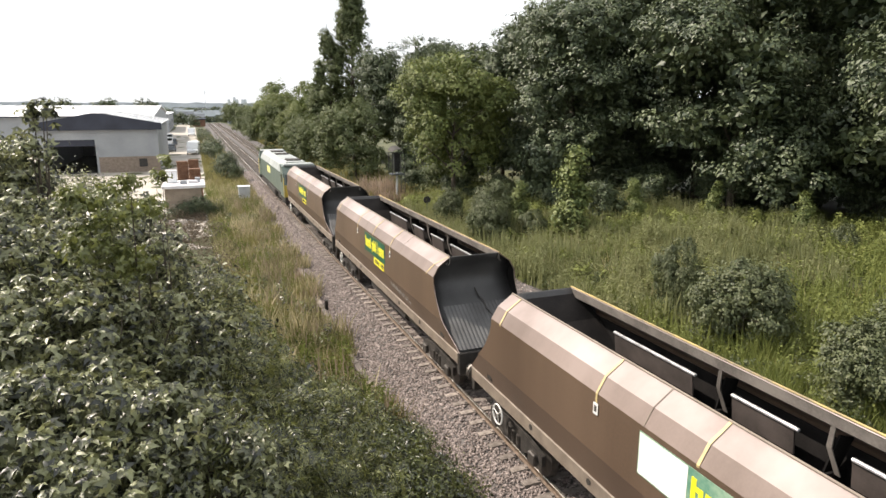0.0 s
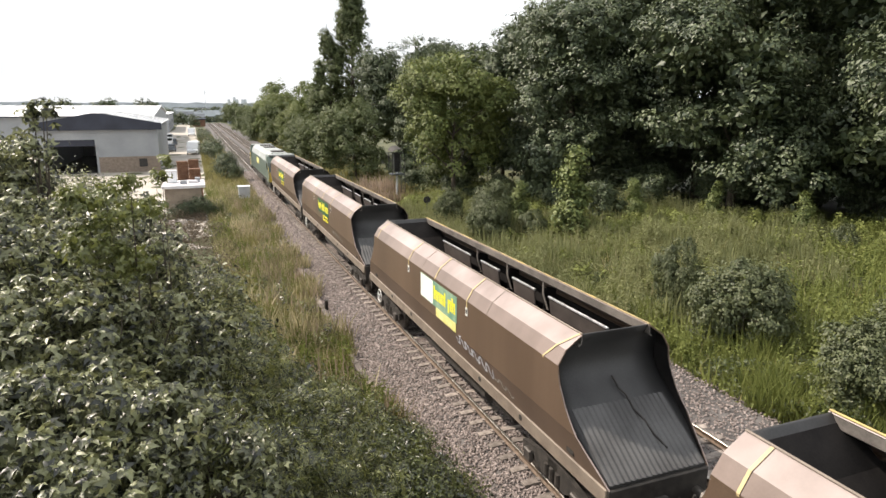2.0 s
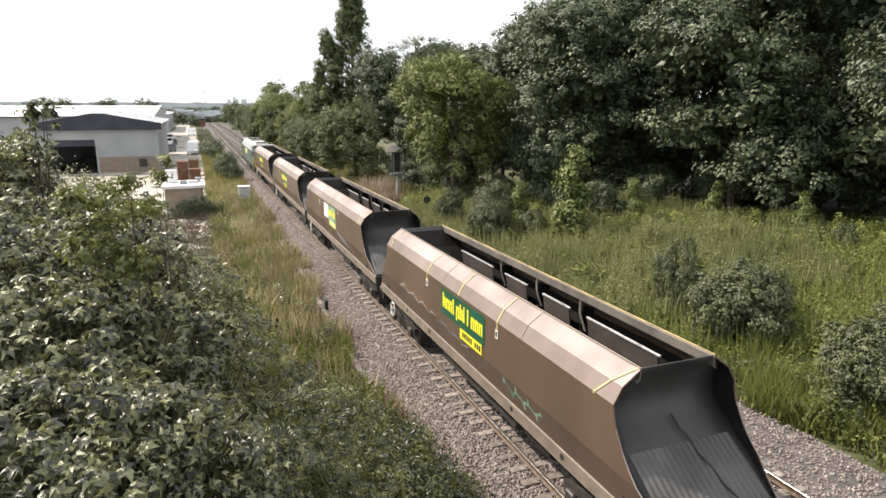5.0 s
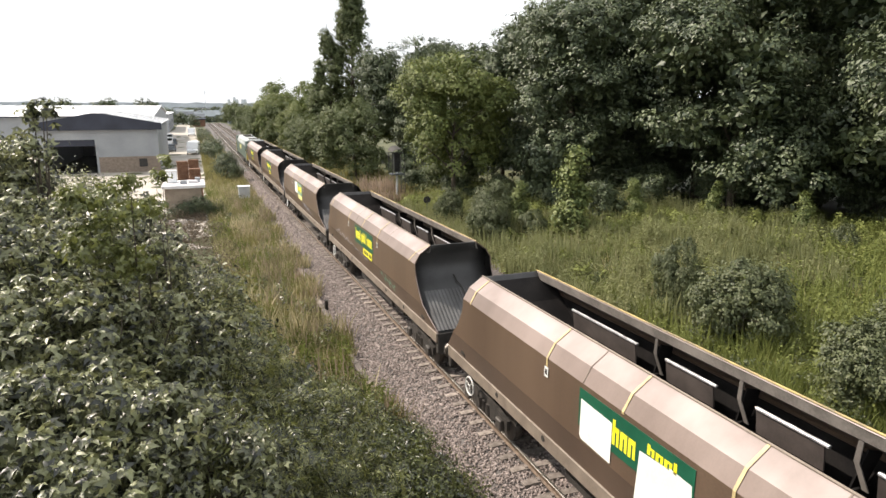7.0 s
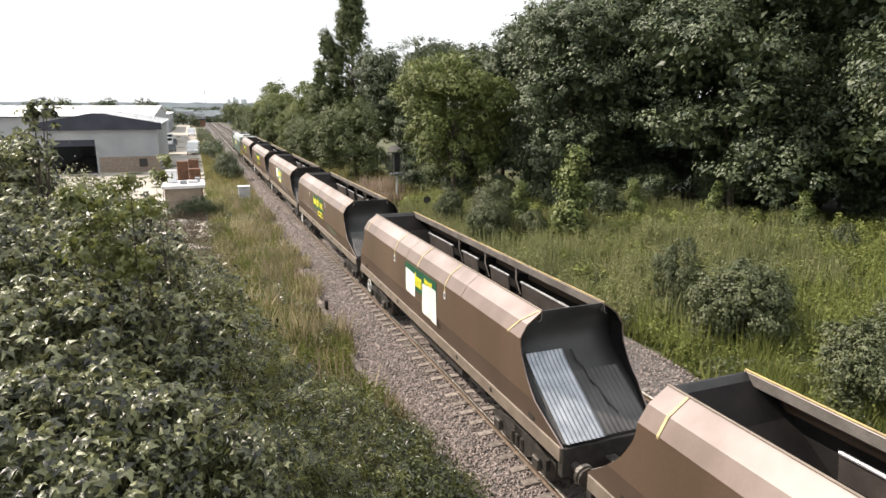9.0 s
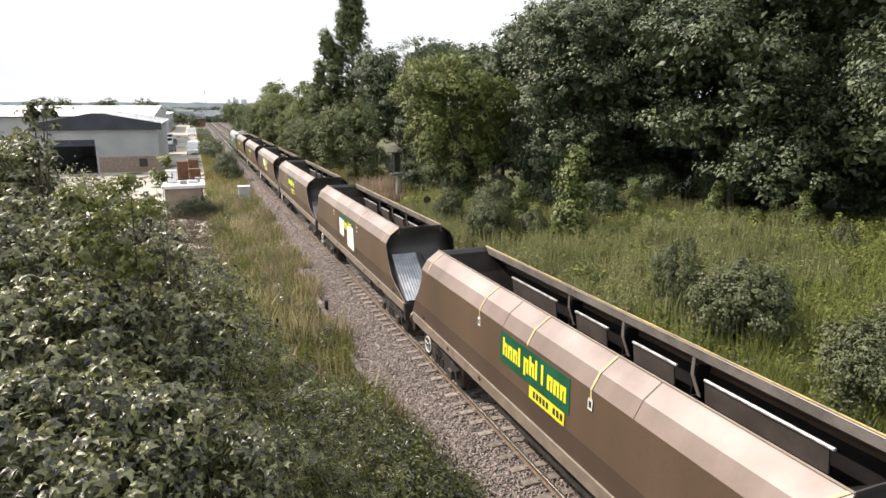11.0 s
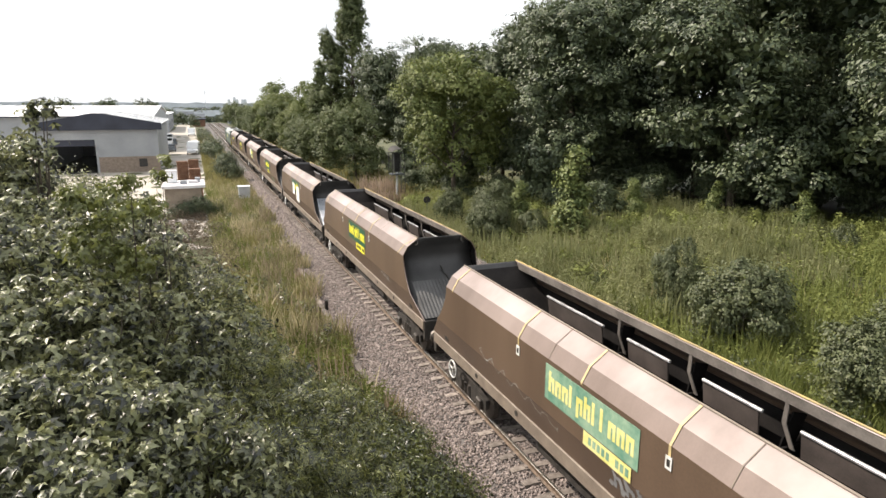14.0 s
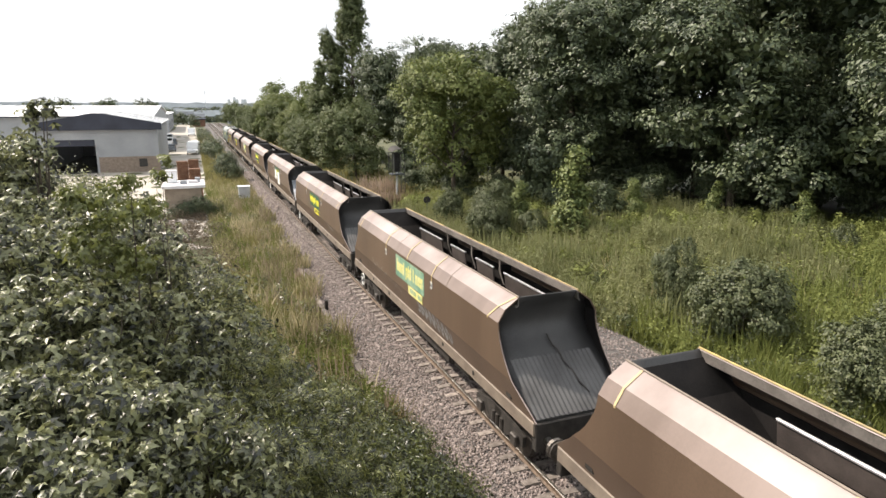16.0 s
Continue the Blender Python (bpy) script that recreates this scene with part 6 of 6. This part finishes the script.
def build_sign(wagon, style, seed, shift=0.0):
    """A name panel low on the shoulder, more or less weathered."""
    x = -1.379
    ground = {"green": "sign_green", "plain": "sign_green", "faded": "sign_faded", "torn": "sign_green", "half": "sign_faded"}[style]
    ink = "sign_pale" if style in ("faded", "half") else "sign_yellow"
    panel = part("name_panel", boxes((x - 0.006, x, -1.25, 1.72, 2.52, 3.28)), M[ground], wagon, {"green": "dark green name panel with yellow bars", "plain": "dark green name panel with yellow bars", "faded": "faded pale green name panel",
                 "torn": "torn green panel with white backing showing", "half": "name panel half torn away to white backing"}[style])
    if style in ("green", "plain", "faded"):
        bar_word(panel, M[ink], 1.60, -1.15, 2.72, 3.16, x - 0.006, 11)
        low = part("lower_panel", boxes((x - 0.009, x - 0.004, -1.1, 0.3, 2.22, 2.50)), M[ink], panel)
        for i in range(9):
            if i != 5:
                part("lettering_bar", boxes((x - 0.013, x - 0.009, 0.13 - i * 0.135 - 0.09, 0.13 - i * 0.135, 2.29, 2.44)), M["under"] if ink == "sign_yellow" else M["sign_faded"], low)
    elif style == "torn":
        for y0, y1, z0, z1 in ((0.75, 1.62, 2.30, 3.06), (-0.75, -0.02, 2.0, 2.95), (-1.22, -0.78, 1.98, 2.98)):
            bm = boxes((x - 0.011, x - 0.006, y0, y1, z0, z1))
            r = random.Random(seed + int(y0 * 10))
            for v in bm.verts:
                k = r.uniform(-0.06, 0.06)
                v.co.y += k
                v.co.z += k * 0.7
            part("bare_backing", bm, M["sign_bare"], panel)
        bar_word(panel, M["sign_yellow"], 0.70, 0.05, 2.68, 3.14, x - 0.007, 3)
        bar_word(panel, M["sign_yellow"], -0.2, -1.0, 2.98, 3.16, x - 0.007, 4)
    else:
        part("bare_backing", boxes((x - 0.011, x - 0.006, 0.62, 1.70, 2.54, 3.26)), M["sign_bare"], panel)
        bar_word(panel, M["sign_yellow"], 0.56, -1.15, 2.74, 3.16, x - 0.007, 6)
        part("lower_panel", boxes((x - 0.009, x - 0.004, -1.2, 0.35, 2.25, 2.52)), M["sign_pale"], panel)
    panel.location.y = shift


def build_scrawl(wagon, seed, y0, y1, z, w=0.012, mat="scrawl", tall=0.10, fall=0.25, n=60):
    """Looping spray-paint lines low on the side, flat against it, too worn to read."""
    r = random.Random(seed)
    bm = bmesh.new()
    k, pts = r.uniform(0.55, 0.75), []
    for i in range(n + 1):
        y = y0 + (y1 - y0) * (i + 1.2 * math.sin(i * k * 2 + seed)) / n
        pts.append(Vector((y, z + tall * math.sin(i * k + seed) + 0.4 * tall * math.sin(i * 1.9) - fall * (i / n))))
    for p, q in zip(pts, pts[1:]):
        d = (q - p).normalized()
        side = Vector((-d.y, d.x)) * w * r.uniform(0.6, 1.2)
        quad = [p - d * w * 0.5 - side, q + d * w * 0.5 - side, q + d * w * 0.5 + side, p - d * w * 0.5 + side]
        lift = 0.004 + 0.0015 * r.random()
        bm.faces.new([bm.verts.new((-float(np.interp(c.y, [1.5, 2.2, 3.38], [1.17, 1.37, 1.375])) - lift, c.x, c.y)) for c in quad])
    part("spray_scrawl", bm, M[mat], wagon, "faded spray-paint scrawl")


def build_loco():
    """Diesel freight locomotive: long hood body between two cabs, seen from behind."""
    root = tagged(new("diesel_locomotive"), "green and yellow six-axle diesel freight locomotive with dusty roof", "locomotive")
    L = 10.3
    prof = [(-1.32, 1.35), (-1.32, 3.05), (-1.12, 3.55), (-0.75, 3.85), (0.75, 3.85), (1.12, 3.55), (1.32, 3.05), (1.32, 1.35)]
    bm = bmesh.new()
    rings = [[bm.verts.new((x, y, z)) for x, z in prof] for y in (-8.1, 8.1)]
    for i in range(len(prof)):
        j = (i + 1) % len(prof)
        f = bm.faces.new((rings[0][i], rings[0][j], rings[1][j], rings[1][i]))
        f.material_index = 1 if i in (1, 2, 3, 4, 5) else 0
    bm.faces.new(rings[0])
    bm.faces.new(rings[1])
    bmesh.ops.recalc_face_normals(bm, faces=bm.faces)
    me = bpy.data.meshes.new("body")
    bm.to_mesh(me)
    bm.free()
    link("body", me, [M["loco_green"], M["loco_roof"]], root)
    for e in (-1, 1):
        bm = bmesh.new()
        pr = [(8.1, 1.2), (10.3, 1.2), (10.3, 2.2), (9.8, 3.05), (9.3, 3.6), (8.1, 3.75)]
        a = [bm.verts.new((-1.34, e * y, z)) for y, z in pr]
        b = [bm.verts.new((1.34, e * y, z)) for y, z in pr]
        bm.faces.new(a)
        bm.faces.new(b)
        for i in range(6):
            j = (i + 1) % 6
            bm.faces.new((a[i], a[j], b[j], b[i]))
        cab = part("cab", bm, M["loco_green"], root)
        part("nose_panel", boxes((-1.3, 1.3, min(e * 10.3, e * 10.32), max(e * 10.3, e * 10.32), 1.25, 2.2)), M["loco_yellow"], cab, "yellow nose panel")
        part("pillar_panel", boxes((-1.352, -1.338, min(e * 9.75, e * 10.25), max(e * 9.75, e * 10.25), 1.25, 2.75)), M["loco_yellow"], cab, "yellow warning flank")
        part("cab_roof", boxes((-1.2, 1.2, min(e * 8.1, e * 9.45), max(e * 8.1, e * 9.45), 3.62, 3.80), bevel=0.05), M["loco_roof"], cab)
        part("cab_side", boxes((-1.36, -1.34, min(e * 8.1, e * 10.0), max(e * 8.1, e * 9.75), 1.2, 3.1)), M["loco_green"], cab)
        part("side_window", boxes((-1.375, -1.36, min(e * 8.6, e * 9.3), max(e * 8.6, e * 9.3), 2.35, 2.95)), M["dark_glass"], cab)
        for x in (-0.65, 0.65):
            part("windscreen", boxes((x - 0.5, x + 0.5, -0.02, 0.02, -0.36, 0.36)), M["dark_glass"], cab).matrix_basis = pose(x * 0, e * 10.07, 2.66, e * 30, 0, 0)
        part("buffer_beam", boxes((-1.3, 1.3, min(e * 10.2, e * 10.4), max(e * 10.2, e * 10.4), 0.75, 1.25)), M["under"], root)
        for s in (-1, 1):
            part("buffer", cyl(bmesh.new(), (s * 0.87, e * 10.4, 1.06), (s * 0.87, e * 10.7, 1.06), 0.2, seg=14), M["buffer"], root)
        bog = part("bogie", boxes((-1.12, 1.12, -2.2, 2.2, 0.5, 1.0), bevel=0.06), M["under"], root)
        bog.location = (0, e * 6.4, 0)
        for yy in (-1.8, 0, 1.8):
            w = part("wheelset", wheel_bm(0), M["wheel"], bog)
            w.location = (0, yy, 0.46)
    part("frame_skirt", boxes((-1.3, 1.3, -10.2, 10.2, 1.1, 1.36)), M["under"], root)
    part("fuel_tank", boxes((-1.25, 1.25, -2.8, 2.8, 0.35, 1.1), bevel=0.15), M["under"], root)
    for y in (-6.2, 1.0, 4.6):
        part("roof_grille", boxes((-0.6, 0.6, y - 0.7, y + 0.7, 3.85, 3.95), bevel=0.04), M["under"], root)
    part("name_panel", boxes((-1.335, -1.32, -0.6, 1.8, 2.2, 2.8)), M["sign_pale"], root, "yellow name panel on the side")
    return root


loco = build_loco()
wagons = [build_wagon()]
for k in range(7):
    wagons.append(copy_thing(wagons[0], pose(0, 0, 0)))
STYLES = ["plain", "plain", "half", "green", "torn", "green", "faded", "green"]
for k, w in enumerate(wagons):
    build_sign(w, STYLES[k], 500 + k, -0.42)
tagged(wagons[2], "brown hopper wagon with half-torn white and green name panel")
tagged(wagons[4], "brown hopper wagon with torn white panel and bright new rib sheet")
tagged(wagons[6], "brown hopper wagon with faded pale green name panel")
build_scrawl(wagons[2], 3, -1.6, -3.9, 2.12, 0.035, "pale_spray", 0.12, 0.22)
build_scrawl(wagons[2], 4, -3.9, -4.8, 1.85, 0.02, "scrawl", 0.06, 0.1, 24)
build_scrawl(wagons[3], 5, 5.2, -0.6, 2.35, 0.014, "pale_spray", 0.08, 0.3)
build_scrawl(wagons[3], 19, -2.6, -4.4, 1.95, 0.04, "sign_faded", 0.15, 0.1, 30)
build_scrawl(wagons[5], 6, -4.0, -5.0, 2.1, 0.03, "scrawl", 0.07, 0.1, 24)
build_scrawl(wagons[6], 7, 4.6, 0.8, 2.3, 0.012, "scrawl", 0.10, 0.3)
build_scrawl(wagons[6], 17, -0.9, -3.7, 1.98, 0.045, "silver_spray", 0.18, 0.12, 80)
build_scrawl(wagons[1], 8, -2.2, -4.4, 1.95, 0.025, "scrawl", 0.08, 0.1)
part("new_rib_sheet", rib_bm(-1.08, -0.12, -1, k=9, z1=2.85), M["galv"], wagons[4], "bright galvanised replacement rib sheet").location = (0, 0.10, 0.02)

# y of the third wagon's centre: the train draws away, slowing very slightly
RUN = [(float(t), 6.16 + 5.3525 * t - 0.005 * t * t) for t in range(17)]


def motions():
    for k, w in enumerate(wagons):
        walk(w, [(t, pose(TRACK_NEAR, y + (2 - k) * PITCH, 0)) for t, y in RUN])
    # the wheels roll: 0.46 m radius, a row every tenth of a second
    ts = [k / 10 for k in range(161)]
    ys = np.interp(ts, [t for t, y in RUN], [y for t, y in RUN])
    for root in (*wagons, loco):
        for ob in root.children_recursive:
            if ob.name.startswith("wheelset"):
                x, y, z = ob.location
                walk(ob, [(t, pose(x, y, z, -math.degrees((d - ys[0]) / 0.46))) for t, d in zip(ts, ys)])
    walk(loco, [(t, pose(TRACK_NEAR, y + 2 * PITCH + PITCH / 2 + 10.7, 0)) for t, y in RUN])


motions()
